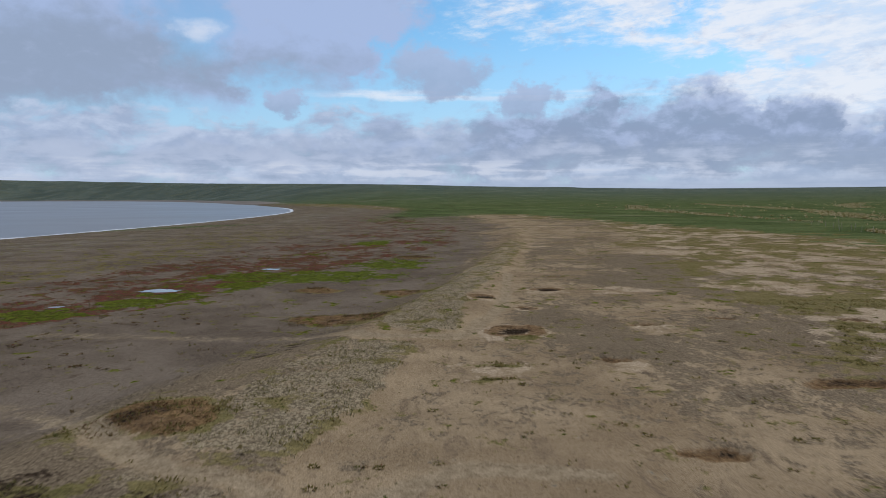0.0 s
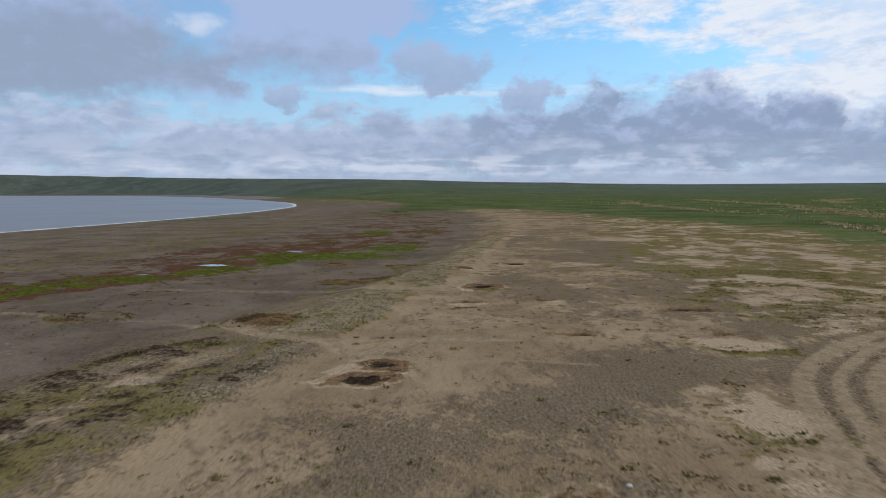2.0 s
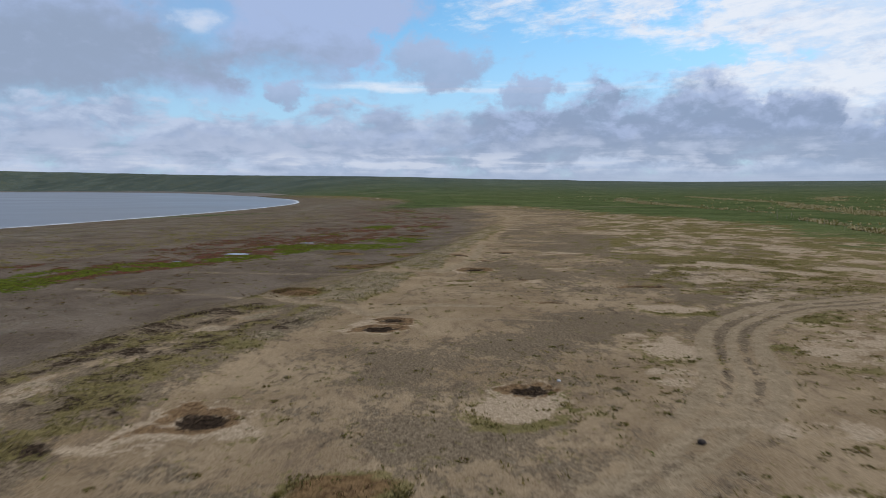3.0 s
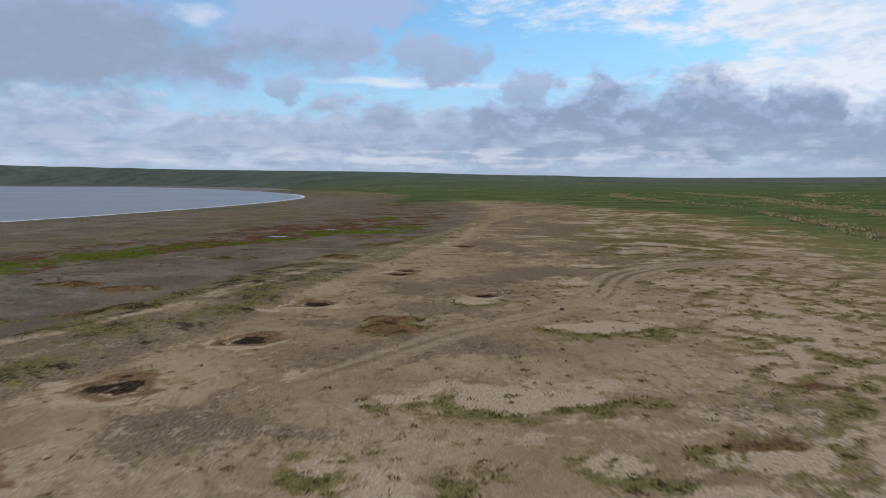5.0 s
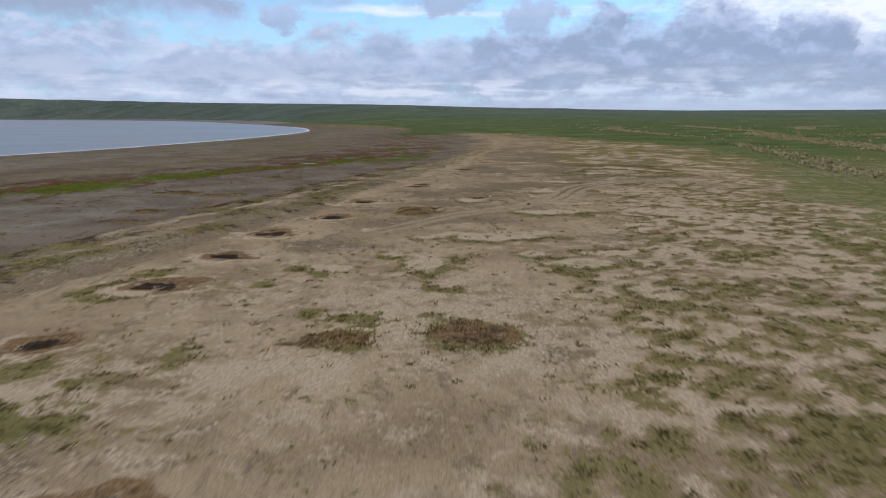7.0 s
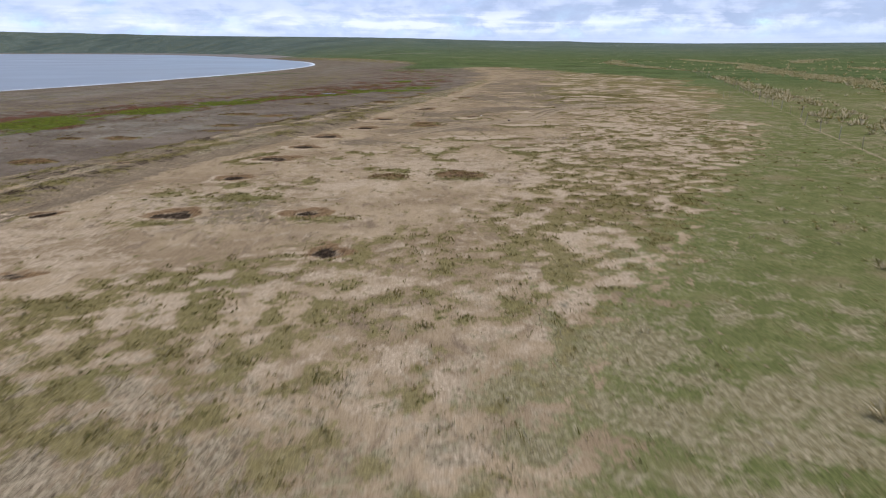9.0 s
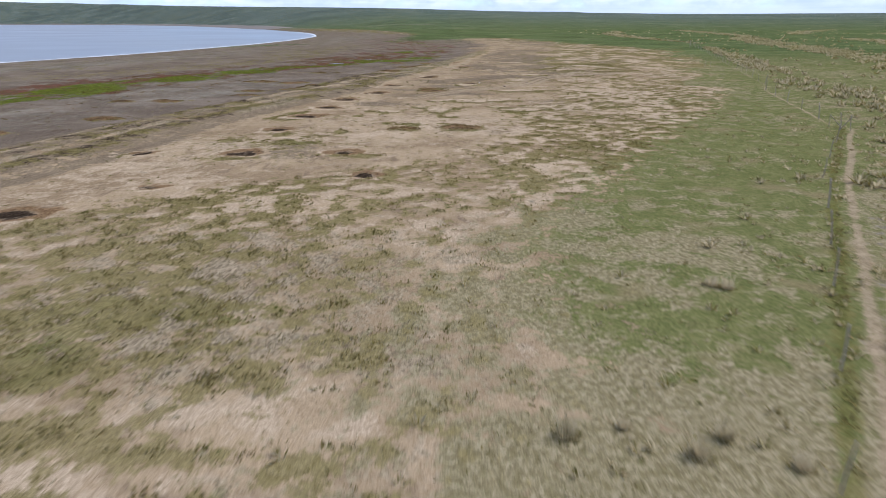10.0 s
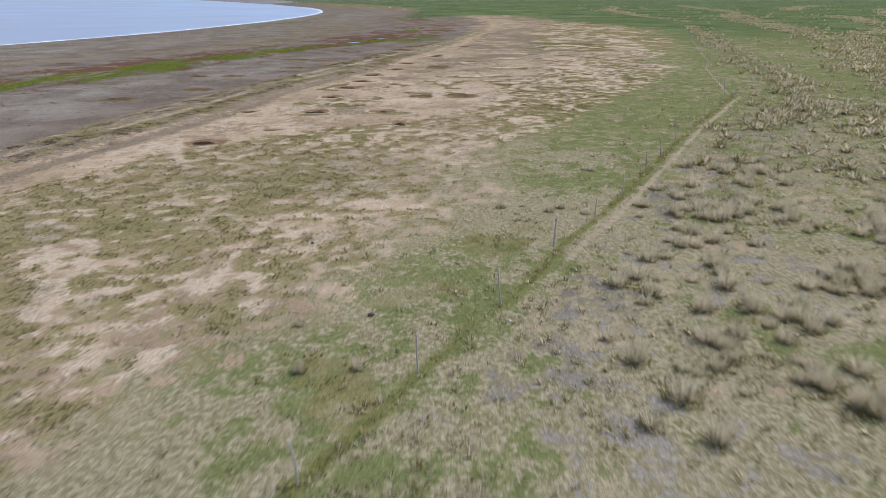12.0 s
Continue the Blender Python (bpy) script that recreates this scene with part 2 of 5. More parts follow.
BERM_RIGHT = [(-140, -39), (-74, -28.6), (-65, -25.5), (-53, -21.8), (-38, -19.5), (-31, -17), (-25, -15.3), (-17, -12.5), (-7, -9), (3, -7.6),
              (13, -4.9), (17, -4), (24, -2.1), (30, -1.1), (37, 2.2), (55, 5.5), (80, 9), (110, 14), (180, 20), (300, 12)]
BELT_NEAR = [(-140, -110), (-38, -51), (-25, -44), (-1, -36.5), (20, -32), (37, -24.8), (46, -17.8), (69, -10.7), (103, 1.7), (160, 6), (260, -20), (420, -70)]
BELT_FAR = [(-140, -170), (-40, -92), (-6, -71), (10, -60), (20, -51), (43, -41), (55, -37), (65, -33), (94, -30), (170, -26), (260, -50), (420, -90)]
PATCHY = [(-140, -60), (-100, -40), (-80, -25), (-66, -17), (-62, -13), (-58, -7), (-55, -1), (-52, 2.3), (-45, 4.5), (-37, 8), (-17, 11.5), (10, 17), (40, 19), (63, 22),
          (115, 36), (200, 40), (300, 10), (450, -50), (700, -150), (1200, -380), (2000, -900)]
STEPPE = [(-140, -22), (-100, -8), (-82, 1.5), (-74, 2.8), (-67, 6), (-57, 10.5), (-49, 15.5), (-31, 24.5), (-12, 33), (0, 36.5), (16, 43), (29, 46), (55, 53), (84, 61), (121, 69), (145, 63),
          (179, 52), (231, 44), (320, 15), (450, -40), (600, -100), (1000, -290), (1800, -800)]
FENCE = [(96, 185), (92, 169), (61.3, 60), (43, -2.7), (39.6, -10.2), (31, -42), (20, -61), (16.2, -68.3), (11.1, -78), (7.6, -84.4), (5.4, -87.8), (2.3, -94.0), (-0.8, -99), (-3.3, -103.6), (-9, -114)]
FENCE_LINE = np.array(FENCE)
# ruts of a vehicle, sheep paths
TRACK = rounded([(-16, -36), (-9, -25), (-3.9, -19.6), (1.7, -11.8), (5.3, -8.6), (8.8, -4.7), (11.5, -0.6), (12.9, 3.2), (14.5, 7.4), (16.7, 11.0), (21.8, 15.8), (28, 18), (40, 24)], 6)
TRACK_OFF = rounded([(15.2, 9.5), (15.8, 14), (18.0, 22), (19.0, 28), (20, 45), (23, 75), (30, 120)], 5)
PATHS = [rounded([(-26, 26), (-15.4, 22.9), (-12.5, 21.6), (-9.1, 18.1), (-6.9, 16.4), (-4.7, 15.6), (-3.1, 13.8), (-0.7, 15.8), (1.1, 16.8), (4, 16.4)], 4),
         rounded([(-22, 36), (-11.8, 34.5), (-5.4, 34.6), (-3.7, 33.1), (0.5, 33.1), (2.2, 37.0), (4, 44), (6, 60)], 4),
         rounded([(-3.1, 13.8), (0.6, 12.4), (4, 12.6), (7, 11.8)], 4)]
MARKS = [rounded([(-14.5, 12.2), (-11.3, 22.2), (-9.6, 31.8)], 3), rounded([(-15.3, 12.0), (-12.4, 22.4), (-10.7, 32.0)], 3)]      # faint wheel lines
# x, y, half width, depth of the dark hollows
PITS = [(7.9, 50.4, 0.85, .35), (2.9, 45.7, 0.85, .35), (5.3, 41.7, 0.5, .25), (3.7, 34.7, 1.1, .4), (-1.75, 11.9, 0.82, .4), (-2.25, 9.9, 0.86, .4),
        (-6.2, -3.6, 1.0, .4), (4.05, -0.7, 0.72, .4), (-10.5, -20.3, 1.1, .35), (-7.6, -13.2, 1.1, .35), (-12.0, -33.9, 1.15, .4), (-11.0, -27.4, 0.92, .35),
        (-12.5, -51.6, 0.95, .4), (-6.1, -51.3, 0.8, .35), (-3.85, -58.2, 0.75, .4), (-12.5, -41.9, 0.85, .35), (-18.5, -66.0, 1.1, .35), (-19.0, -51.6, 0.65, .3),
        (-21.9, -37.2, 0.5, .25), (-14.6, -61.1, 0.5, .25)]
# shallow reddish-brown hollows
SCARS = [(7.4, 17.8, 1.0), (14.7, 17.8, 0.85), (20.7, 22.1, 1.1), (16.2, 38.4, 0.8), (23.4, 37.6, 0.95), (15.3, 24.7, 1.5), (9.7, 58.7, 1.0), (12, 66.8, .75), (17.8, 75.8, .8), (18.1, 103.9, 1.1),
         (27.2, 72.6, 1.1), (26, 116.7, 1.5), (27.5, 98.2, 1.4), (11.0, 36.3, 0.8), (7.6, 28.6, 0.7), (14.7, -20.0, .8), (10.2, -25.5, .9), (-4.3, -41.6, .5)]
# brown-green plant mounds: x, y, half width, half depth
MOUNDS = [(-3.1, 50.5, 1.9, 1.6), (-10, 52.4, 1.9, 1.4), (-6.5, 39.5, 2.6, 2.0), (-3.5, 81.6, 2.1, 2.0), (-9.2, 20.4, 2.2, 1.5), (-20, 24.2, 2.4, 1.5), (-1.5, -8.6, 1.3, 1.1),
          (-1.2, -11.2, 1.9, 1.5), (-26.5, 5.7, 2.4, 1.3), (-21, 3.8, 2.2, 1.3), (-17.5, -6, 2.5, 1.1), (-24.1, -8.1, 1.9, 1.0), (-30.3, -19.4, 1.6, 1.3), (-34.9, -19.9, 1.1, .8),
          (-30.4, -33.5, 1.7, 1.2), (-35.6, -42, 2.2, 1.2), (-2.9, -41.4, 1.25, 1.0), (1.7, -40.9, 1.95, 1.7), (-23.3, -13.3, 1.6, .6)]
# pale bare sand: x, y, half width, half depth
SANDS = [(-8.2, -5.6, 1.8, 1.0), (-6.2, -4.0, 1.7, 1.5), (3.4, -2.4, 1.6, 1.9), (10.8, 6.9, 1.4, 1.6), (9.6, 1.2, 1.2, 1.3), (14.5, 15.2, 1.9, 1.5), (10.2, 6.2, 1.3, 1.0), (2.6, 26.6, 1.3, 1.4),
         (7.7, 27.4, 1.1, 1.1), (11.4, 35.2, 1.2, 1.4), (3.3, 33.6, 1.5, 1.4), (-2.2, 10.6, 1.7, 2.0), (-4.2, -18.9, 0.9, .9), (2.9, -20.6, 3.5, 1.3), (9.2, -11.4, 2.6, .9), (3.8, -25.2, .7, .6),
         (-0.4, -27.6, 1.2, 1.4), (-7.7, -13.4, 1.9, 1.5), (-10.6, -20.5, 1.9, 1.6), (-11.2, -27.6, 1.8, 1.4), (-12.2, -34.0, 2.4, 1.6)]
SANDS_FAR = [(7.9, 50.1, 1.5, 1.5), (13, 50, 2.2, 1.8), (15.5, -31.8, 2.4, 1.3), (19.8, -21.8, 2.2, 1.2), (-7.7, -84.4, 3.0, 2.1), (-4.6, -82.0, 2.6, 1.3), (-16, -90, 3.0, 2.5), (-9.2, -92, 1.6, 2.6), (-10, -97.5, 2.5, 3.0), (12.5, -4.5, 3.0, 1.5),
             (-4.5, -44.5, 3, 1.4), (-10, -46, 3.5, 1.2), (-3, -36.5, 2.2, 1.0), (17, -10, 4, 1.6), (20, 5, 4, 2.2), (24, 52, 5, 3), (31, 84, 7, 5), (46, 120, 8, 6), (44, 150, 9, 6)]
# clumps of low green plants: x, y, half width, half depth
GREENS = [(-0.2, -30.7, 0.9, 2.6), (1.5, -29.0, 0.5, 2.0), (0.7, -34.8, 0.7, 0.6), (-1.9, -27.8, 0.8, 0.9), (5.5, -27.7, 0.9, 1.1), (7.2, -30.8, 1.3, 2.4), (8.5, -26.7, 0.6, 0.7), (0.6, -22.5, 1.2, 0.8),
          (3.5, -22.9, 1.6, 0.5), (6.3, -23.3, 0.8, 0.5), (-5.4, -31.2, 1.0, 1.1), (-7.1, -33.8, 0.6, 0.8), (-2.5, -38.9, 1.2, 0.7), (-4.4, -38.3, 0.5, 0.6), (-13.3, -31.5, 1.0, 1.1), (9.7, -11.8, 2.1, 1.3),
          (-7.4, -42.9, 0.8, 0.9), (-8.6, -45.2, 1.1, 0.6), (-9.1, -47.0, 1.0, 0.7), (-11.6, -44.1, 0.9, 0.6), (4.9, -2.7, 0.5, 0.6), (11.5, 3.3, 0.8, 0.8), (15.8, 5.0, 0.8, 1.2), (9.9, -1.2, 0.7, 0.6)]
GREENS_ASIDE = [(-12.3, -53.3, 1.8, 0.7), (-5.4, -52.4, 2.3, 0.9), (-10.0, -47.6, 1.9, 1.4), (-14.6, -47.0, 1.6, 1.0), (-19.9, -52.2, 0.6, 0.6), (-8.9, -76.5, 3.8, 1.3), (-11.1, -82.0, 1.2, 0.9), (2.0, -88.0, 1.3, 0.8),
                (4.0, -85.7, 0.9, 0.8), (-0.1, -93.2, 0.7, 0.8), (-2.8, -100.1, 0.9, 1.4), (-3.8, -98.9, 0.6, 1.0), (2.8, -87.8, 1.3, 1.1), (-10.3, -79.5, 2.6, 1.4), (-15.6, -85.5, 1.6, 1.2), (-13.4, -92.3, 1.3, 0.9),
                (1.2, 14.5, .3, .3), (16.6, -24.1, 1.6, .7), (17.3, -27, 2.2, .8), (3.9, 33.0, 0.9, 0.5), (2.3, 27.6, 1.2, 0.4), (2.4, 25.2, 1.1, 0.3), (20.3, 13.0, 1.6, 1.6)]
# outlines of the pebbly turf blocks on the bank
BLOCKS = [np.array([(-7.2, 17.9), (-4.1, 17.2), (-3.6, 18.8), (-2.1, 24.0), (-0.9, 30.6), (-2.6, 31.6), (-5.0, 32.6), (-6.5, 26.9), (-7.6, 22.8)]),
          np.array([(-3.9, 35.6), (-1.2, 33.6), (0.8, 34.4), (2.0, 46.0), (4.6, 58.0), (7.2, 70.0), (12.9, 102.0), (9.5, 103.0), (3.4, 69.0), (-0.4, 52.0), (-2.9, 41.3)])]
# green plants in a crescent round bare sand: x, y, half width, half depth, direction of its thick side in degrees
CRESCENTS = [(-0.3, -29.2, 1.2, 2.2, 250), (4.2, -21.6, 3.3, 1.3, 270), (9.0, -10.4, 3.3, 1.5, 270), (-5.0, -30.6, 1.5, 1.0, 240), (-2.0, -27.0, .8, .9, 200), (5.6, -27.0, 1.0, .9, 230), (7.8, -29.4, 1.7, 1.4, 260),
             (9.8, -26.6, 1.6, .9, 90), (3.5, -2.6, 1.7, 1.8, 260), (10.9, 5.2, 1.6, 2.0, 280), (-0.1, -21.5, 1.0, .6, 300), 
             (-12.4, -34.8, 2.2, 1.6, 200), (14.2, 15.0, 2.0, 1.6, 270)]
# dark earthy patches on the bank, ashy dead turf on the sand: x, y, half width, half depth
HUMUS = [(-13.6, 15.6, 1.3, 1.4), (-12.6, 13.4, 0.8, 1.2), (-12.2, 18.2, 1.6, 1.3), (-10.4, 15.9, 1.7, 1.2), (-8.2, 14.9, 1.6, 0.7), (-12.9, 22.6, 0.9, 0.6), (-11.6, 21.6, 0.9, 0.9), (-10.6, 23.4, 1.0, 1.0), (-7.6, 30.0, 1.6, 4.0), (-10.6, 16.8, 1.0, 0.6)]
ASHES = [(-6.3, -23.2, 2.4, 3.6), (-4.0, -16.5, 2.6, 2.6), (3.9, 5.4, 3.0, 2.5), (8.0, 8.5, 4.0, 3.0), (6.0, 12.5, 4.5, 2.0), (1.2, -5.3, 3.2, 2.4), (-0.9, 2.5, 2.2, 2.6), (10.0, 30.0, 3.0, 5.0), (16.5, 33.0, 4.0, 5.0), (21.0, 74.0, 4.5, 22.0),
         (-6.5, -24.3, 2.8, 1.6), (-2.7, -24.8, 2.0, 0.9), (4.0, -42.5, 1.5, 2.2), (11.4, -27.0, 1.3, 4.0), (19.0, 19.0, 3.0, 2.0), (6.0, 38.0, 2.5, 6.0), (-5.5, -9.5, 2.0, 2.5), (2.0, -14.5, 4.0, 2.0), (-1.5, 14.0, 2.2, 1.6), (26.0, 45.0, 5.0, 6.0), (15.0, 56.0, 4.0, 8.0)]
# cushions of yellow-green salt plants: x, y, half width, half depth
LIMES = [(-28.6, 38.0, 2.4, 1.6), (-26.1, 42.6, 1.9, 1.8), (-19.9, 49.6, 2.3, 3.0), (-17.0, 56.0, 2.2, 3.6), (-13.8, 61.5, 2.4, 3.2)]
PUDDLES = [(-22.5, 53.4, 1.5, 1.1), (-17.7, 69.3, 1.0, 0.7), (-26.5, 45.5, 0.5, 0.4)]

# ---- materials ----


def material(name):
    m = bpy.data.materials.new(name)
    m.use_nodes = True
    return m, Graph(m.node_tree)


def finish(g, color, rough=0.9, normal=None, spec=0.2, **more):
    b = g.add("ShaderNodeBsdfPrincipled", {"Base Color": color, "Roughness": rough, "Specular IOR Level": spec, **more})
    if normal is not None:
        g.put(b.inputs["Normal"], normal)
    out = g.add("ShaderNodeOutputMaterial")
    g.tree.links.new(b.outputs[0], out.inputs[0])


def ground_material():
    m, g = material("steppe_soil")
    pos = g.add("ShaderNodeNewGeometry").outputs["Position"]
    n0 = g.noise(pos, 0.05, 3.0, 0.5)
    n1 = g.noise(pos, 0.3, 5.0, 0.55, 0.3)
    n2 = g.noise(pos, 1.9, 5.0, 0.6, 0.4)
    n3 = g.noise(pos, 5.0, 5.0, 0.65, 0.3)
    n4 = g.noise(pos, 20.0, 4.0, 0.72)
    n5 = g.noise(pos, 9.0, 5.0, 0.7)
    wisp = g.noise(g.vmath("MULTIPLY", pos, (1.0, 0.55, 1.0)), 3.0, 6.0, 0.65, 1.2)

    def channels(name):
        a = g.add("ShaderNodeAttribute", attribute_name=name)
        s = g.add("ShaderNodeSeparateColor", [a.outputs["Color"]])
        return s.outputs[0], s.outputs[1], s.outputs[2]

    grass, green, dry = channels("plants")
    mud, pale, ash = channels("soils")
    dark, red, lime = channels("growth")
    path, steppe, rust = channels("wear")
    close, bleach, silt = channels("turf")

    broken = g.noise(pos, 0.9, 9.0, 0.72, 0.5)
    ragged = g.math("ADD", g.math("MULTIPLY", broken, 0.6), g.math("MULTIPLY", n3, 0.4))

    def edge(mask, noise, amp=1.3, w=0.12, mid=0.5):
        """Breaks the soft rim of a zone up along a noise."""
        return g.step(g.math("ADD", mask, g.math("MULTIPLY", g.math("SUBTRACT", noise, 0.5), amp * 2.6)), mid - w, mid + w)

    def tint(a, b, noise, lo=0.35, hi=0.65):
        return g.mix(g.step(noise, lo, hi), a, b)

    grit = g.math("ADD", g.math("MULTIPLY", n4, 0.4), g.math("MULTIPLY", n5, 0.6))
    wide = g.noise(pos, 0.13, 7.0, 0.62, 0.4)
    lees = g.noise(g.vmath("MULTIPLY", pos, (1.0, 0.4, 1.0)), 1.1, 7.0, 0.68, 0.8)
    sand = tint((0.186, 0.132, 0.077), (0.265, 0.194, 0.117), wide, 0.38, 0.62)
    sand = tint(sand, (0.152, 0.109, 0.068), lees, 0.50, 0.68)
    sand = tint(sand, (0.096, 0.070, 0.045), grit, 0.53, 0.63)
    sand = tint(sand, (0.303, 0.223, 0.136), ragged, 0.55, 0.68)
    c = sand
    flat = tint(tint((0.093, 0.071, 0.051), (0.134, 0.105, 0.077), wide, 0.40, 0.60), (0.063, 0.043, 0.026), lees, 0.56, 0.76)
    flat = tint(flat, (0.055, 0.036, 0.022), n5, 0.60, 0.68)
    flat = tint(flat, (0.160, 0.122, 0.076), ragged, 0.58, 0.70)
    c = g.mix(edge(mud, ragged, 0.9, 0.12), c, flat)
    c = g.mix(g.math("MULTIPLY", edge(ash, g.math("ADD", g.math("MULTIPLY", wisp, 0.45), g.math("MULTIPLY", broken, 0.55)), 1.5, 0.15), 0.80), c, tint(tint((0.056, 0.041, 0.027), (0.160, 0.123, 0.080), grit, 0.38, 0.60), (0.060, 0.044, 0.029), lees, 0.56, 0.72))
    c = g.mix(g.math("MULTIPLY", edge(pale, ragged, 1.3, 0.12), 0.92), c, tint((0.258, 0.194, 0.125), (0.330, 0.252, 0.167), grit, 0.40, 0.60))
    # dry bleached grass
    straw = tint((0.083, 0.064, 0.040), (0.236, 0.187, 0.118), g.math("ADD", g.math("MULTIPLY", n3, 0.4), g.math("MULTIPLY", n5, 0.6)), 0.42, 0.56)
    straw = tint(straw, (0.063, 0.049, 0.026), n4, 0.54, 0.66)
    c = g.mix(g.math("MULTIPLY", edge(dry, ragged, 1.2, 0.14), 0.88), c, straw)
    # the wide green pasture
    far = tint((0.050, 0.072, 0.024), (0.076, 0.098, 0.036), n0, 0.4, 0.6)
    swell = g.noise(g.vmath("MULTIPLY", pos, (0.8, 1.0, 0.5)), 0.0065, 6.0, 0.62, 0.6)
    tract = g.noise(g.vmath("MULTIPLY", pos, (0.7, 1.0, 0.5)), 0.030, 6.0, 0.66, 0.5)
    far = tint(far, (0.098, 0.118, 0.044), tract, 0.52, 0.64)
    far = tint(far, (0.024, 0.044, 0.013), g.noise(g.vmath("MULTIPLY", pos, (0.25, 1.0, 1.0)), 0.11, 5.0, 0.62, 0.5), 0.53, 0.64)
    hay = g.noise(g.vmath("MULTIPLY", pos, (0.22, 1.0, 1.0)), 0.032, 8.0, 0.72, 0.4)
    far = g.mix(g.math("MULTIPLY", g.step(hay, 0.56, 0.64), g.math("SUBTRACT", 0.75, close)), far, (0.165, 0.148, 0.086))
    # grey-blue distance haze painted into the hills' colour, with darker scrub and paler swells
    hill_haze = tint(tint((0.072, 0.094, 0.082), (0.102, 0.124, 0.104), tract, 0.40, 0.60), (0.056, 0.076, 0.070), swell, 0.44, 0.62)
    hill_haze = tint(hill_haze, (0.094, 0.108, 0.080), g.noise(g.vmath("MULTIPLY", pos, (0.3, 1.0, 0.5)), 0.017, 5.0, 0.6), 0.56, 0.68)
    # the painted haze takes over the pasture colour with distance
    far = g.mix(g.step(g.add("ShaderNodeVectorMath", [pos], operation="LENGTH").outputs["Value"], 550.0, 2000.0, 0.0, 0.95), far, hill_haze)
    far = tint(far, (0.092, 0.088, 0.035), ragged, 0.54, 0.70)
    far = tint(far, (0.021, 0.034, 0.013), n3, 0.5, 0.68)
    turf = tint((0.070, 0.080, 0.023), (0.120, 0.117, 0.043), ragged, 0.40, 0.60)
    turf = tint(turf, (0.142, 0.116, 0.056), n1, 0.54, 0.68)
    turf = g.mix(edge(bleach, ragged, 1.5, 0.22), turf, tint((0.122, 0.100, 0.048), (0.214, 0.177, 0.104), n3, 0.40, 0.60))
    turf = tint(turf, (0.060, 0.064, 0.026), n4, 0.52, 0.68)
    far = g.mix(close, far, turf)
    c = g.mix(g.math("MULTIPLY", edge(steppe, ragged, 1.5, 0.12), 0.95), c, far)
    # bare grey silt between the tussocks
    c = g.mix(g.math("MULTIPLY", edge(silt, ragged, 1.6, 0.12), 0.9), c, tint(tint((0.096, 0.081, 0.060), (0.152, 0.130, 0.098), wide, 0.40, 0.60), (0.178, 0.152, 0.114), n3, 0.52, 0.66))
    # low green plants in ragged clumps
    leaf = tint((0.094, 0.075, 0.026), (0.150, 0.117, 0.047), n2)
    lush = tint((0.052, 0.062, 0.014), (0.090, 0.092, 0.026), n2)
    leaf = g.mix(g.math("ADD", g.math("MULTIPLY", green, 0.62), g.step(n1, 0.54, 0.68, 0.0, 0.3)), leaf, lush)
    leaf = tint(leaf, (0.058, 0.054, 0.020), n4, 0.52, 0.66)
    leaf = g.mix(g.math("MULTIPLY", bleach, 0.55), leaf, tint((0.128, 0.100, 0.042), (0.206, 0.162, 0.084), n3, 0.40, 0.60))
    patch = g.noise(pos, 0.62, 5.0, 0.6, 0.6)
    broad = g.step(g.add("ShaderNodeSeparateXYZ", [pos]).outputs[1], 0.0, 45.0)      # plant clumps made coarser with distance, to fit the camera's view
    clump = g.math("ADD", g.math("MULTIPLY", patch, 0.24), g.math("ADD", g.math("MULTIPLY", n3, 0.40), g.math("MULTIPLY", n2, 0.36)))
    clump = g.add("ShaderNodeMapRange", {0: broad, 3: clump, 4: g.math("ADD", g.math("MULTIPLY", patch, 0.75), g.math("MULTIPLY", n2, 0.25))}).outputs[0]
    c = g.mix(g.math("MULTIPLY", edge(grass, clump, 2.1, 0.10), 0.94), c, leaf)
    c = g.mix(g.math("MULTIPLY", edge(rust, ragged, 1.0, 0.2), 0.9), c, tint((0.070, 0.039, 0.018), (0.158, 0.096, 0.046), n3, 0.38, 0.60))
    c = g.mix(g.math("MULTIPLY", edge(path, ragged, 0.7, 0.2), 0.85), c, tint((0.182, 0.137, 0.084), (0.250, 0.190, 0.120), n2))
    # red and yellow-green salt plants, dark rotting growth
    c = g.mix(g.math("MULTIPLY", edge(red, clump, 1.7, 0.14), 0.88), c, tint(tint((0.112, 0.030, 0.020), (0.056, 0.032, 0.020), n3), (0.066, 0.052, 0.022), n2, 0.52, 0.62))
    c = g.mix(g.math("MULTIPLY", edge(lime, clump, 1.7, 0.10), 0.94), c, tint(tint((0.042, 0.056, 0.008), (0.086, 0.096, 0.013), n2), (0.022, 0.028, 0.006), n3, 0.52, 0.64))
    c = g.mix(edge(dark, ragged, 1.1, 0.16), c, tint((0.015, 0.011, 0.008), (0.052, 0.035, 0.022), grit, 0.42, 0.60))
    mottle = g.math("ADD", g.math("MULTIPLY", n5, 0.35), g.math("MULTIPLY", g.noise(pos, 26.0, 6.0, 0.78), 0.65))
    c = g.mix(0.55, c, g.mix(g.step(mottle, 0.38, 0.62), (0.000, 0.000, 0.000), (1.0, 1.0, 1.0)), "SOFT_LIGHT")
    bump = g.add("ShaderNodeBump", {"Strength": 0.5, "Distance": 0.035, "Height": g.math("ADD", g.math("MULTIPLY", n3, 0.6), g.math("MULTIPLY", n4, 0.5))}).outputs[0]
    finish(g, c, 1.0, bump, 0.0)
    return m


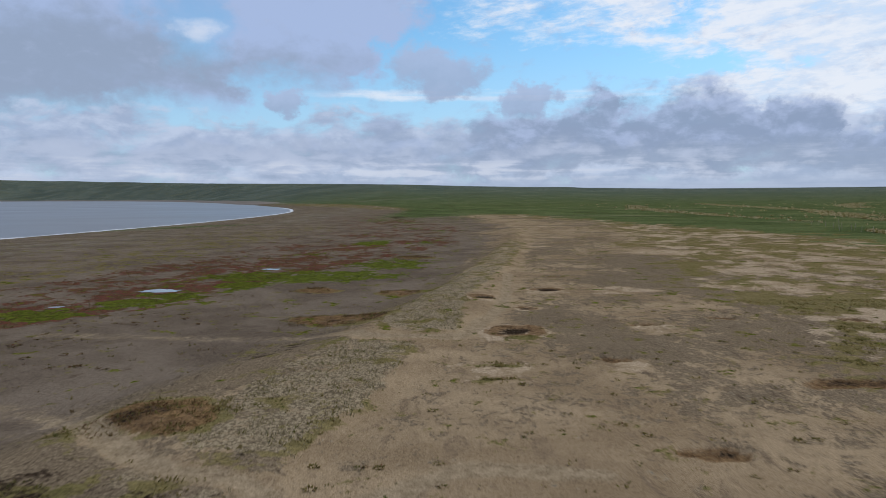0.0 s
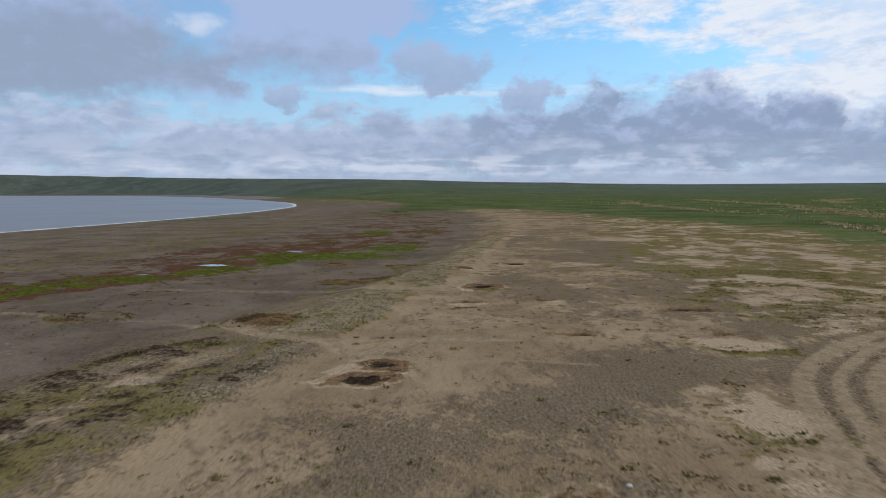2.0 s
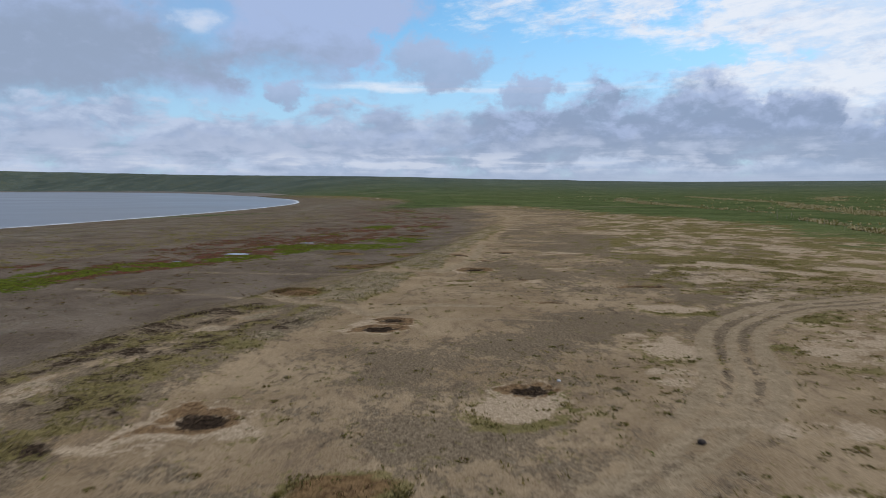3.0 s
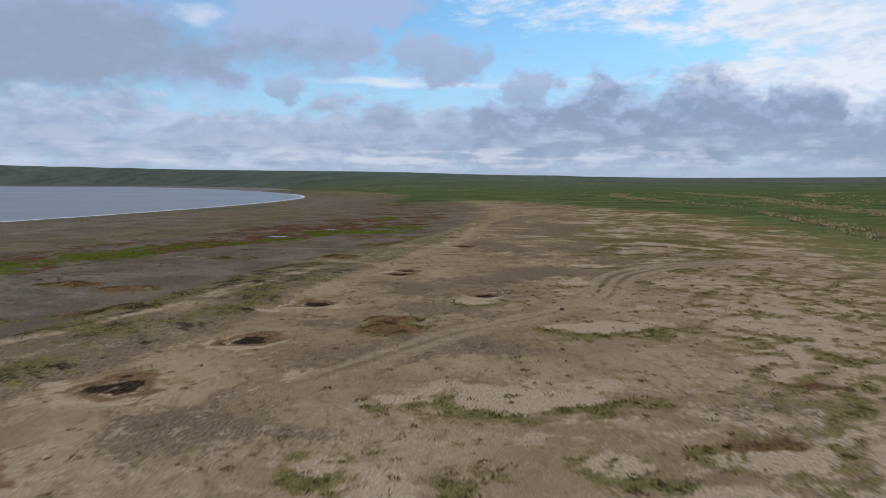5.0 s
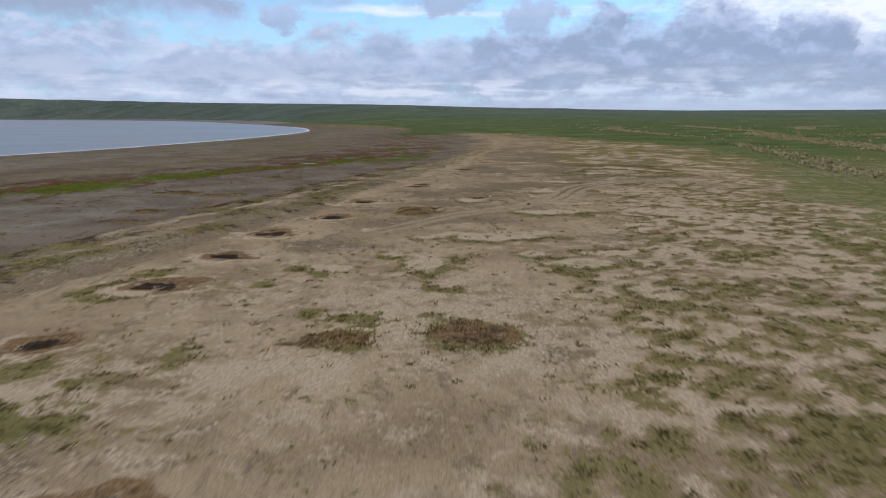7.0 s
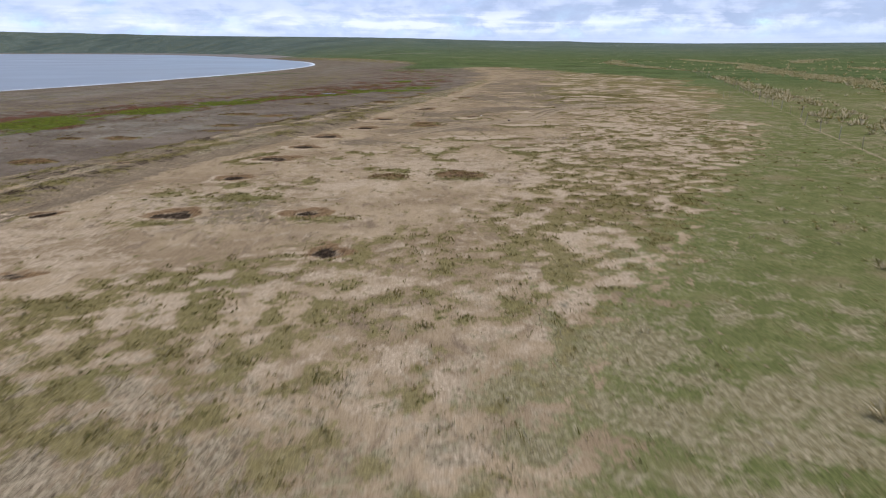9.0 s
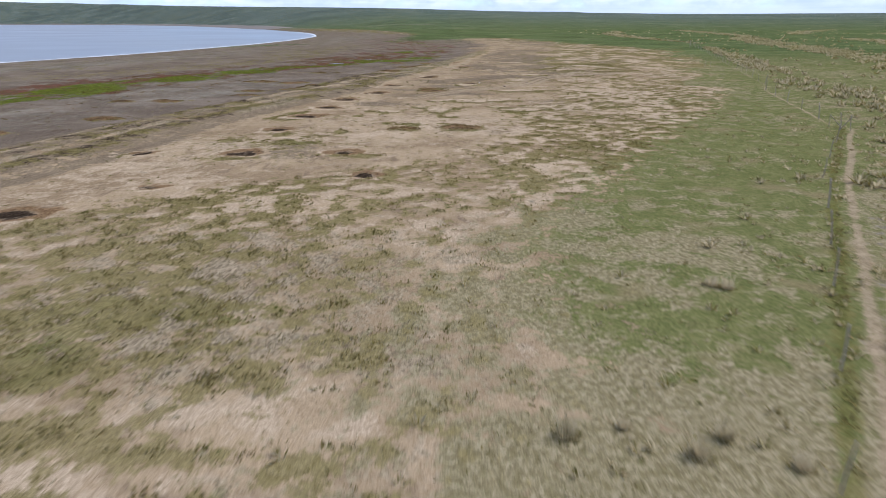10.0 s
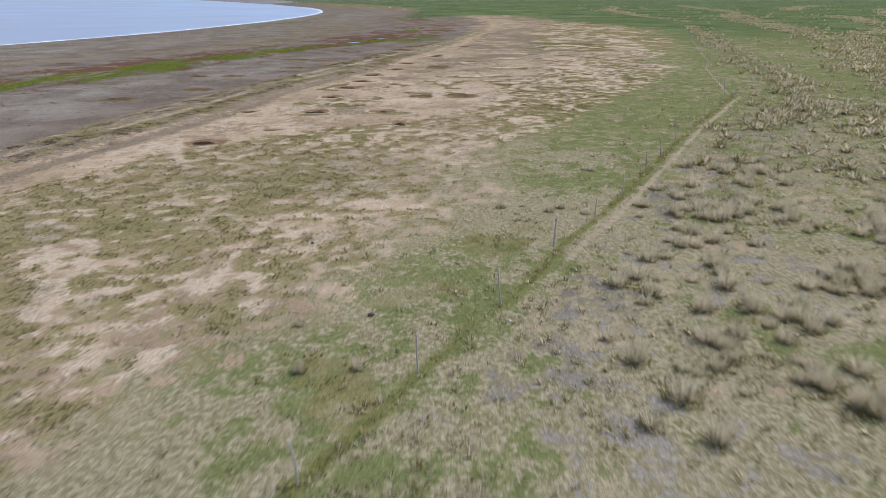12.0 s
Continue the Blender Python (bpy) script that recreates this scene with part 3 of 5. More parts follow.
def blade_material(name, low, high, tip):
    m, g = material(name)
    rnd = g.add("ShaderNodeNewGeometry").outputs["Random Per Island"]
    pos = g.add("ShaderNodeNewGeometry").outputs["Position"]
    n = g.noise(pos, 0.6, 3.0)
    c = g.mix(rnd, low, high)
    c = g.mix(g.step(n, 0.42, 0.62, 0.0, 0.55), c, tip)
    d = g.add("ShaderNodeBsdfDiffuse", {"Color": c})
    t = g.add("ShaderNodeBsdfTranslucent", {"Color": c})
    both = g.add("ShaderNodeMixShader", [0.62, d, t])
    out = g.add("ShaderNodeOutputMaterial")
    g.tree.links.new(both.outputs[0], out.inputs[0])
    return m


def water_material():
    m, g = material("lake_water")
    pos = g.add("ShaderNodeNewGeometry").outputs["Position"]
    a = g.noise(g.vmath("MULTIPLY", pos, (0.5, 1.0, 1.0)), 0.7, 4.0, 0.6)
    b = g.noise(pos, 3.5, 3.0, 0.6)
    big = g.noise(pos, 0.012, 3.0, 0.5)
    bump = g.add("ShaderNodeBump", {"Strength": 0.06, "Distance": 0.2, "Height": g.math("ADD", a, g.math("MULTIPLY", b, 0.12))}).outputs[0]
    c = g.mix(g.step(big, 0.4, 0.62), (0.104, 0.112, 0.112), (0.134, 0.136, 0.130))
    finish(g, c, g.line(big, 0.35, 0.65, 0.30, 0.38), bump, 0.5, IOR=1.33)
    return m


def wood_material():
    m, g = material("weathered_post_wood")
    pos = g.add("ShaderNodeTexCoord").outputs["Object"]
    n = g.noise(g.vmath("MULTIPLY", pos, (30.0, 30.0, 2.0)), 1.0, 5.0, 0.6)
    rnd = g.add("ShaderNodeObjectInfo").outputs["Random"]
    c = g.mix(g.step(n, 0.35, 0.65), (0.172, 0.137, 0.099), (0.292, 0.242, 0.182))
    c = g.mix(g.math("MULTIPLY", rnd, 0.5), c, (0.343, 0.298, 0.233))
    finish(g, c, 0.85, g.add("ShaderNodeBump", {"Strength": 0.5, "Distance": 0.01, "Height": n}).outputs[0])
    return m


def plain_material(name, a, b, scale, rough=0.85):
    m, g = material(name)
    pos = g.add("ShaderNodeNewGeometry").outputs["Position"]
    finish(g, g.mix(g.step(g.noise(pos, scale, 4.0, 0.6), 0.35, 0.65), a, b), rough)
    return m


def still_water():
    m, g = material("puddle_water")
    pos = g.add("ShaderNodeNewGeometry").outputs["Position"]
    n = g.noise(pos, 3.0, 3.0)
    finish(g, g.mix(n, (0.15, 0.135, 0.115), (0.22, 0.20, 0.175)), 0.10, g.add("ShaderNodeBump", {"Strength": 0.04, "Distance": 0.02, "Height": n}).outputs[0], 0.5, IOR=1.33)
    return m


SOIL = ground_material()
WATER = water_material()
WOOD = wood_material()
PUDDLE = still_water()
FOAM = plain_material("shore_foam", (0.42, 0.42, 0.42), (0.62, 0.62, 0.62), 0.9, 0.6)
TUSSOCK = blade_material("tall_bleached_grass", (0.36, 0.298, 0.180), (0.54, 0.452, 0.295), (0.29, 0.245, 0.132))
STRAW = blade_material("bleached_grass", (0.35, 0.285, 0.158), (0.52, 0.435, 0.270), (0.26, 0.222, 0.108))
OLIVE = blade_material("olive_grass", (0.134, 0.112, 0.032), (0.214, 0.168, 0.062), (0.104, 0.108, 0.028))
TURF = blade_material("short_bleached_grass", (0.22, 0.176, 0.098), (0.35, 0.288, 0.178), (0.18, 0.154, 0.074))
SEDGE = blade_material("yellowing_sedge", (0.162, 0.125, 0.046), (0.256, 0.196, 0.088), (0.114, 0.102, 0.032))
RUSTY = blade_material("rusty_plants", (0.150, 0.075, 0.036), (0.110, 0.085, 0.034), (0.085, 0.045, 0.024))
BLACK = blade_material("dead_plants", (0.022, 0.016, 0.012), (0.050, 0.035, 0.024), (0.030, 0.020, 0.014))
BEACH = plain_material("far_sand", (0.105, 0.085, 0.066), (0.150, 0.124, 0.098), 0.02, 0.95)
STONE = plain_material("pale_stone", (0.34, 0.32, 0.28), (0.52, 0.49, 0.44), 6.0)

# ---- ground ----


def graded(stretches, reach, growth):
    """Even stations in each stretch (from, to, step), ever wider ones out to the reach on both sides; growth: of the steps below and above."""
    mid = np.concatenate([np.arange(lo, hi - step / 2, step) for lo, hi, step in stretches] + [[stretches[-1][1]]])
    up, s = [mid[-1]], stretches[-1][2]
    while up[-1] < reach:
        s *= growth[1]
        up.append(up[-1] + s)
    down, s = [mid[0]], stretches[0][2]
    while down[-1] > -reach:
        s *= growth[0]
        down.append(down[-1] - s)
    return np.concatenate([down[:0:-1], mid, up[1:]])


def masks_at(x, y):
    """Height and the zones of soil and plants at places on the ground."""
    r = np.hypot(x, y)
    wob = fbm(x, y, 14, 3) * 3.0 + fbm(x, y, 4, 5, 3) * 1.3
    far_w = np.clip(r / 120, 0.4, 8)
    shore = line_distance(x, y, SHORE)
    lake = inside(x, y, LAKE_RING)
    shore = np.where(lake, -shore, shore)
    xl, xr = along(y, BERM_LEFT), along(y, BERM_RIGHT)
    wet = xl - x + wob * 0.25                        # metres towards the lake from the bank
    z = np.zeros_like(x)
    z -= 0.30 * smooth(wet, -0.3, 2.5)
    z = np.where(shore < 55, np.minimum(z, LAKE_LEVEL + 0.028 * np.maximum(shore, -30) + 0.03 * np.clip(shore, -60, 0)), z)
    on_berm = smooth(x - xl, -0.5, 1.0) * smooth(xr - x, -1.0, 1.0) * smooth(170 - y, 0, 40)
    z += 0.22 * on_berm + 0.10 * on_berm * fbm(x, y, 2.0, 9)
    z += 0.05 * fbm(x, y, 6, 11) + 0.02 * fbm(x, y, 1.2, 12, 3)
    # hills round the plain
    az = np.degrees(np.arctan2(x, y))
    el = np.interp(az, [-180, -60, -33, -20, -6, -2, 3, 6.8, 10.5, 12, 20, 33, 60, 180], [0.9, 1.4, 1.44, 1.27, 1.18, 1.06, 0.95, 0.88, 0.86, 0.78, 0.66, 0.66, 0.7, 0.9])
    foot = np.interp(az, [-180, -140, -70, -32, -24, -17, -11, -4], [650, 700, 3950, 3950, 3050, 1850, 1000, 650])
    crest = np.interp(az, [-180, -140, -70, -32, -24, -17, -11, -4], [2350, 2350, 4600, 4600, 3900, 3000, 2600, 2350])
    hill = smooth(r, foot, crest)
    z += hill * (5 + crest * np.tan(np.radians(el))) * (1 + 0.12 * fbm(x, y, 500, 21) * (1 - smooth(r, crest * 0.8, crest)))
    z -= 20 * smooth(r, crest + 60, crest + 900)

    grass, green, dry = np.zeros_like(x), np.zeros_like(x), np.zeros_like(x)
    mud, pale, ash = np.zeros_like(x), np.zeros_like(x), np.zeros_like(x)
    dark, red, lime = np.zeros_like(x), np.zeros_like(x), np.zeros_like(x)
    path, rust = np.zeros_like(x), np.zeros_like(x)

    blur = np.clip((y - 45) / 12, 0.0, 8.0)
    mud += smooth(wet + 0.3 * wob * (1 + blur), -1.4 - blur, 2.4 + blur)
    # far out the beach narrows to a strip round the lake's head
    beach = smooth(75 + 0.06 * np.maximum(y - 300, 0) - shore, 0, 25)
    pasture = smooth(x - along(y, STEPPE) + 1.5 * wob * far_w + 2.5 * fbm(x, y, 7, 32, 3), -(8.5 + 3.0 * far_w), 4.0 + 2.0 * far_w)
    pasture = np.clip(pasture + (1.5 * fbm(x, y, 8, 33, 3) + 1.1 * fbm(x, y, 2.4, 34, 2)) * 4 * pasture * (1 - pasture) * smooth(y, -45, 0), 0, 1)
    pasture = np.maximum(pasture, smooth(y - 240 - 0.9 * x + 25 * fbm(x, y, 60, 31), -30, 50))
    pasture = np.where(y > 200, pasture * (1 - beach), pasture)
    pasture = np.maximum(pasture, smooth(r, 700, 900) * (1 - smooth(40 - shore, 0, 30)))
    pasture = np.where(lake & (r < 1500), 0, np.maximum(pasture, smooth(r, 1300, 1500)))
    mud = np.maximum(mud, beach * smooth(y, 120, 250)) * (1 - 0.30 * smooth(y + 0.4 * (x + 30), 45, 150))

    # the bank: banded lengthwise where it is low, bleached stony turf in blocks further on, paths between
    def paint(layer, to, weight):
        layer += (to - layer) * np.clip(weight, 0, 1)

    width = np.maximum(xr - xl, 1.5)
    rough, fine = fbm(x, y, 5, 45), fbm(x, y, 1.5, 39, 3)
    across = (x - xl) / width + 0.13 * rough + 0.07 * fine
    low = smooth(17.6 - y + 0.35 * (x + 8), 0, 2.5)
    bank = on_berm * low
    streaks = fbm((x - xl) + 1.2 * rough, y / 5, 1.3, 40, 3)
    mid = 0.47 - 0.33 * smooth(-y, 4, 20)
    strip = np.exp(-((across - mid) / 0.20) ** 2) + 0.8 * np.exp(-((across - mid - 0.42) / 0.09) ** 2) * smooth(-y, 4, 20)
    strip = strip * (0.50 + 1.7 * streaks + 1.1 * fine) * (1 - 0.45 * smooth(y, 11, 16))
    paint(ash, 0.95 + 0.5 * fine, bank)
    paint(mud, 0.25, bank * smooth(across, 0.0, 0.2))
    paint(pale, 0.52 + 0.8 * fine, bank * 1.15 * strip)
    paint(ash, 0.15, bank * 1.15 * strip)
    dry += bank * (0.12 + 1.1 * streaks + 0.8 * fine)
    grass += bank * (0.40 + 0.9 * fbm(x, y, 2.0, 44) - 0.6 * streaks + 0.22 * np.exp(-((across - 0.75) / 0.12) ** 2) - 0.25 * strip)
    dark += bank * np.clip(0.36 + 1.0 * fbm(x, y, 2.6, 37) - 0.5 * strip - 0.4 * streaks, 0, 0.47)
    # dark wet foot of the bank along the mudflat
    foot_of = np.exp(-((x - xl + 0.7) / 1.5) ** 2) * smooth(130 - y, 0, 60) * (1.0 + 0.9 * rough)
    ash += 0.95 * foot_of
    dark += 0.14 * foot_of * (1 + 1.5 * fine)
    block = np.zeros_like(x)
    for ring in BLOCKS:
        off = line_distance(x, y, np.vstack([ring, ring[:1]]))
        block = np.maximum(block, smooth(np.where(inside(x, y, ring), off, -off) + 0.7 * fbm(x, y, 1.8, 49, 3), -0.25, 0.45))
    later = smooth(y, 45, 75)
    paint(ash, 0.30 - 0.9 * fine, block)
    paint(mud, 0.0, block)
    dry += block * (0.80 + 0.7 * fine) * (1 - 0.35 * later)
    grass += block * (0.12 + 0.9 * np.clip(fbm(x, y, 3, 43), -0.2, 0.6) + 0.30 * later) + 2.2 * block * (1 - block) * (0.55 + 0.9 * rough)
    green += 0.3 * block * (1 - block)
    beside = on_berm * (1 - low) * (1 - block)
    ash += 0.6 * beside * smooth(-3.5 - x, 0, 2) * smooth(40 - y, 0, 6)
    grass += 0.30 * beside * (0.6 + 1.5 * rough) * smooth(y, 36, 60) * smooth(190 - y, 0, 60)
    for cx, cy, rx, ry in HUMUS:
        spot_on = np.exp(-((x - cx) / rx) ** 2 - ((y - cy) / ry) ** 2) * (0.9 + 0.9 * fine)
        ash += 1.5 * spot_on
        dark += 0.34 * spot_on
        grass += 0.55 * spot_on * (0.6 + 2.2 * fine)
        green += 0.5 * spot_on
        pale -= 0.8 * spot_on
        dry *= 1 - 0.8 * np.clip(spot_on, 0, 1)
    # smooth grey channel between the bank and the sand
    gully = np.exp(-((x - xr + 0.4 - 0.03 * np.maximum(-y, 0)) / 1.2) ** 2) * smooth(-y, 0, 14)
    paint(ash, 0.95 + 0.5 * rough, 0.85 * gully)
    paint(grass, 0.0, 0.8 * gully)
    paint(pale, 0.0, 0.8 * gully)
    z -= 0.10 * gully
    # flat of trodden sand with ashy dead turf
    open_sand = smooth(x - xr, 0, 2) * (1 - pasture)
    dead = 0.16 + 0.95 * fbm(x, y, 11, 51, 4) + 0.4 * fbm(x, y, 2.4, 52, 3)
    for cx, cy, rx, ry in ASHES:
        dead += 0.55 * np.exp(-((x - cx) / rx) ** 2 - ((y - cy) / ry) ** 2)
    dead -= 0.35 * np.exp(-((x - 3) / 5) ** 2 - ((y - 18) / 7) ** 2)
    dead += 0.10 * smooth(y, -15, 10) + 0.14 * smooth(y, 35, 70)
    ash += open_sand * dead * smooth(y, -66, -45)
    east = smooth(x - along(y, PATCHY) + wob * (1 + np.clip(y / 40, 0, 3)), -3.0, 3.0) * (1 - smooth(pasture, 0.5, 0.95))
    ash -= 0.10 * east * smooth(-y, -5, 20)
    # patchy low plants on pale sand
    blotch = fbm(x, y, 9, 61)
    wider = smooth(y, 0, 40)
    fine_blotch = (1 - wider) * fbm(x, y, 0.65, 62, 2) + 1.2 * wider * fbm(x, y * 0.7, 2.2, 56, 3) + 0.18 * fbm(x, y, 2.6, 60, 2)
    grass += east * (0.29 + 0.08 * smooth(-y, 38, 48) + 0.19 * smooth(-y, 50, 60) * smooth(1 - x, 0, 8) - 0.26 * smooth(-y, 60, 74) * smooth(x + 9, 0, 8) + 0.17 * np.exp(-((y + 47) / 8) ** 2) * smooth(x - 5, 0, 4) + 0.30 * smooth(y, 12, 40) + (0.42 - 0.28 * smooth(-y, 35, 60)) * blotch + 1.35 * fine_blotch)
    tracts = fbm(x, y * 0.8, 6, 59, 3) * smooth(y, 10, 40)
    grass += east * 0.8 * tracts
    pale -= east * 0.5 * tracts
    grass += open_sand * (1 - east) * (0.06 + 0.35 * np.clip(blotch + 0.6 * fine_blotch, 0, 1) * smooth(-y, -25, 15))
    dry += east * smooth(-y, 45, 75) * 0.46 * (1 + fbm(x, y, 7, 65))
    pale += east * (0.36 - 0.12 * smooth(-y, 45, 70) + 0.10 * smooth(-y, -5, 15) * smooth(y, -42, -34) - 0.12 * smooth(y, 15, 50) + 0.4 * fbm(x, y, 7, 63) - 0.8 * fine_blotch + 0.3 * fbm(x, y * 1.3, 3.0, 66))
    pale += open_sand * (1 - east) * smooth(-y, -5, 30) * (0.34 + 0.55 * fbm(x, y, 8, 64)) * (1 - 0.8 * gully)
    hollow = np.exp(-((x + 11) / 6) ** 2 - ((y + 49) / 4.5) ** 2)
    ash += 0.40 * hollow
    grass += 0.22 * hollow * (1 + 2 * fine_blotch)
    # pasture close by: bleached at the near end and behind the fence
    near_end = smooth(-y, 42, 74)
    green += pasture * 0.35 + 0.10 * smooth(-y, 42, 62) + 0.6 * np.clip(fbm(x, y, 7, 58), 0, 1)
    fence = line_distance(x, y, FENCE_LINE)
    behind = smooth(x - along(y, sorted((q, p) for p, q in FENCE)), -1, 3) * smooth(-y, -30, 40)
    dry += 0.3 * pasture * near_end * (0.55 + 0.8 * fbm(x, y, 5, 67))
    dry += behind * (0.02 + 0.6 * fbm(x, y, 6, 69))
    ash += behind * (0.20 + 0.7 * fbm(x, y, 4, 71))
    silt = behind * near_end * (0.26 + 0.6 * fbm(x, y, 4, 72) + 0.9 * fine_blotch - 0.35 * np.exp(-((x - along(y, sorted((q, p) for p, q in FENCE)) - 16) / 6) ** 2))
    grass += pasture * near_end * 0.5 * fbm(x, y, 6, 68) - 0.15 * behind
    close = smooth(-y, -120, -20)
    bleach = near_end * (0.46 + 1.0 * fbm(x, y, 7, 73) + 0.9 * fine_blotch + 0.24 * smooth(-y, 66, 95)) + 0.12 * behind + smooth(-y, -110, -20) * (0.14 + 0.14 * smooth(y, -35, -5) + 0.7 * blotch + 0.8 * fine_blotch) * (1 - near_end)
    steppe = pasture * 0.96 + close * (1.7 * fine_blotch + 0.8 * blotch) * pasture * (1 - smooth(pasture, 0.6, 1.0)) - behind * (0.14 + 0.7 * fbm(x, y, 4, 75)) * near_end
    silt = np.maximum(silt, smooth(wet, 3, 8) * smooth(30 - y, 0, 25) * (0.42 + 0.8 * fbm(x, y, 11, 78)))
    silt = np.maximum(silt, (0.40 + 0.7 * fbm(shore, (x + y) / 9, 14, 79, 3) + 0.3 * fbm(x, y, 9, 80, 3)) * smooth(62 + 0.06 * np.maximum(y - 300, 0) - shore, 0, 22) * smooth(1300 - r, 0, 400))
    sway = 0.35 * fbm(x, y, 6, 74)
    strip = np.exp(-(line_distance(x - 0.05 + sway, y, FENCE_LINE) / 0.26) ** 2) * smooth(-y, 30, 45) * (0.95 + 0.5 * fbm(x, y, 5, 76))
    green += 0.8 * strip
    grass += 1.0 * strip
    silt = silt - 1.0 * strip
    bleach = bleach - strip - 0.30 * pasture * np.exp(-((y + 54) / 11) ** 2) * (1 - behind)
    path += 0.7 * np.exp(-(fence / 0.25) ** 2) * smooth(y, -48, -35) * smooth(75 - y, 0, 20)
    trail = np.exp(-(line_distance(x - 0.70 + sway, y + 0.35, FENCE_LINE) / 0.24) ** 2) * smooth(-y, 36, 44)
    path += 0.95 * trail * (1 - 0.62 * smooth(-y, 86, 95)) * (0.95 + 0.5 * fbm(x, y, 3, 77))
    grass -= 0.8 * trail
    # belt of salt plants on the flat
    bn, bf = along(y, BELT_NEAR), along(y, BELT_FAR)
    k = (bn - x + wob * 0.8) / np.maximum(bn - bf, 4)
    belt = smooth(k, -0.06, 0.1) * smooth(1.12 - k, 0, 0.25) * smooth(320 - y, 0, 100) * (1 - pasture)
    red += belt * (0.60 + 1.2 * fbm(x, y * 0.6, 6, 81) + 0.6 * fbm(x, y * 0.6, 1.6, 82, 2)) * (0.6 + 0.5 * smooth(0.75 - k, 0, 0.3)) * (1 - 0.45 * smooth(y, 80, 150))
    veins = smooth(k, 0.02, 0.15) * smooth(0.66 - k, 0, 0.22)
    lime += belt * veins * (0.06 + 0.20 * smooth(30 - y, 0, 14) + 1.2 * fbm(x * 0.8, y * 0.5, 9, 83) + 1.3 * fbm(x, y * 0.35, 2.5, 85))
    for cx, cy, rx, ry in ((-13, 62.5, 8.5, 4.5), (-21.5, 46.6, 2.8, 2.4), (-26, 41.6, 3.2, 1.6), (-34, 27, 5, 5), (-40, 12, 5, 6), (-46, -6, 4, 7), (-6, 74, 4, 5)):
        d = ((x - cx) / rx) ** 2 + ((y - cy) / ry) ** 2
        lime = np.maximum(lime, 1.0 * np.exp(-0.6 * d * d) + 0.35 * fbm(x, y, 3, 84) * (d < 2.5))
    grass += smooth(wet, 2, 5) * smooth(k + 0.35, 0, 0.3) * (1 - belt) * 0.10
    grass += smooth(k - 0.9, 0, 0.2) * smooth(2.0 - k, 0, 0.8) * 0.26 * smooth(200 - y, 0, 80) * (1 - pasture)
    dark += 0.6 * smooth(fbm(x, y * 0.5, 7, 87), 0.36, 0.5) * smooth(shore, 14, 20) * smooth(40 - shore, 0, 10)
    dark += 0.9 * smooth(fbm(x * 0.5, y * 0.25, 3.0, 88, 3), 0.06, 0.2) * smooth(15 - np.abs(y - 242), 0, 6) * smooth(15 - np.abs(x + 24), 0, 6)
    tan = smooth(y, 150, 260) * smooth(520 - y, 0, 150) * (1 - beach) * smooth(40 - x, 0, 40) * (1 - pasture)
    for cx, cy, rx, ry in LIMES:
        lime = np.maximum(lime, (1.25 + 0.9 * fbm(x, y, 2.0, 86, 3)) * np.exp(-((x - cx) / rx) ** 2 - ((y - cy) / ry) ** 2))
    lime += tan * (0.36 + 0.9 * fbm(x * 0.6, y * 0.4, 12, 91)) * 0.8
    red += tan * (0.30 + 0.9 * fbm(x, y * 0.5, 14, 93)) * 0.6

    def spot(cx, cy, rx, ry, ragged=0.25, seed=0):
        j = (np.abs(x - cx) < rx * 2.6 + 0.6) & (np.abs(y - cy) < ry * 2.6 + 0.6)
        xs, ys = x[j], y[j]
        q = np.sqrt(((xs - cx) / rx) ** 2 + ((ys - cy) / ry) ** 2)
        return j, q * (1 + ragged * 2 * fbm(xs, ys, 0.9 * max(rx, 0.6), 100 + seed, 3))

    for i, (cx, cy, rx, ry) in enumerate(SANDS + SANDS_FAR):
        j, q = spot(cx, cy, rx, ry, 0.3 if i < len(SANDS) else 0.7, i)
        f = smooth(1.45 - q, 0, 1.0) * (1.0 if i < len(SANDS) else 0.85)
        pale[j] = np.maximum(pale[j], f * (0.66 + 0.9 * fbm(x[j], y[j], 1.1, 57, 3)))
        ash[j] *= 1 - f
        grass[j] -= f * 0.40 * (1 - smooth(q, 0.8, 1.2))
        ring = np.exp(-((q - 1.25) / 0.2) ** 2)
        grass[j] += ring * 0.22
        dry[j] *= 1 - 0.8 * f
    for i, (cx, cy, rx, ry) in enumerate(GREENS + GREENS_ASIDE):
        j, q = spot(cx, cy, rx, ry, 0.55, 40 + i)
        f = smooth(1.25 - q, 0, 0.5)
        grass[j] = np.maximum(grass[j], f * (0.72 + 0.8 * fbm(x[j], y[j], 0.9, 41, 2)))
        green[j] += f * (0.30 + 0.5 * fbm(x[j], y[j], 2.5, 42, 2))
        halo = smooth(1.7 - q, 0, 0.6) * (1 - f)
        pale[j] = np.maximum(pale[j], 0.6 * halo * (0.8 + fbm(x[j], y[j], 1.5, 38, 2)))
    for i, (cx, cy, rx, ry, side_to) in enumerate(CRESCENTS):
        j, q = spot(cx, cy, rx, ry, 0.35, 220 + i)
        turn = np.arctan2(y[j] - cy, x[j] - cx) - math.radians(side_to)
        lee = 0.35 + 0.65 * smooth(np.cos(turn), -0.4, 0.7)
        rim = np.exp(-((q - 1.0) / 0.26) ** 2) * lee
        core = smooth(0.95 - q, 0, 0.4)
        grass[j] = np.maximum(grass[j] * (1 - 0.7 * core), rim * 1.0 + 0.7 * fbm(x[j], y[j], 0.9, 97, 2) * rim)
        green[j] += 0.32 * rim
        pale[j] = np.maximum(pale[j] * (1 - rim), 0.95 * smooth(1.25 - q, 0, 0.5) * (1 - rim))
        ash[j] *= 1 - smooth(1.3 - q, 0, 0.4)
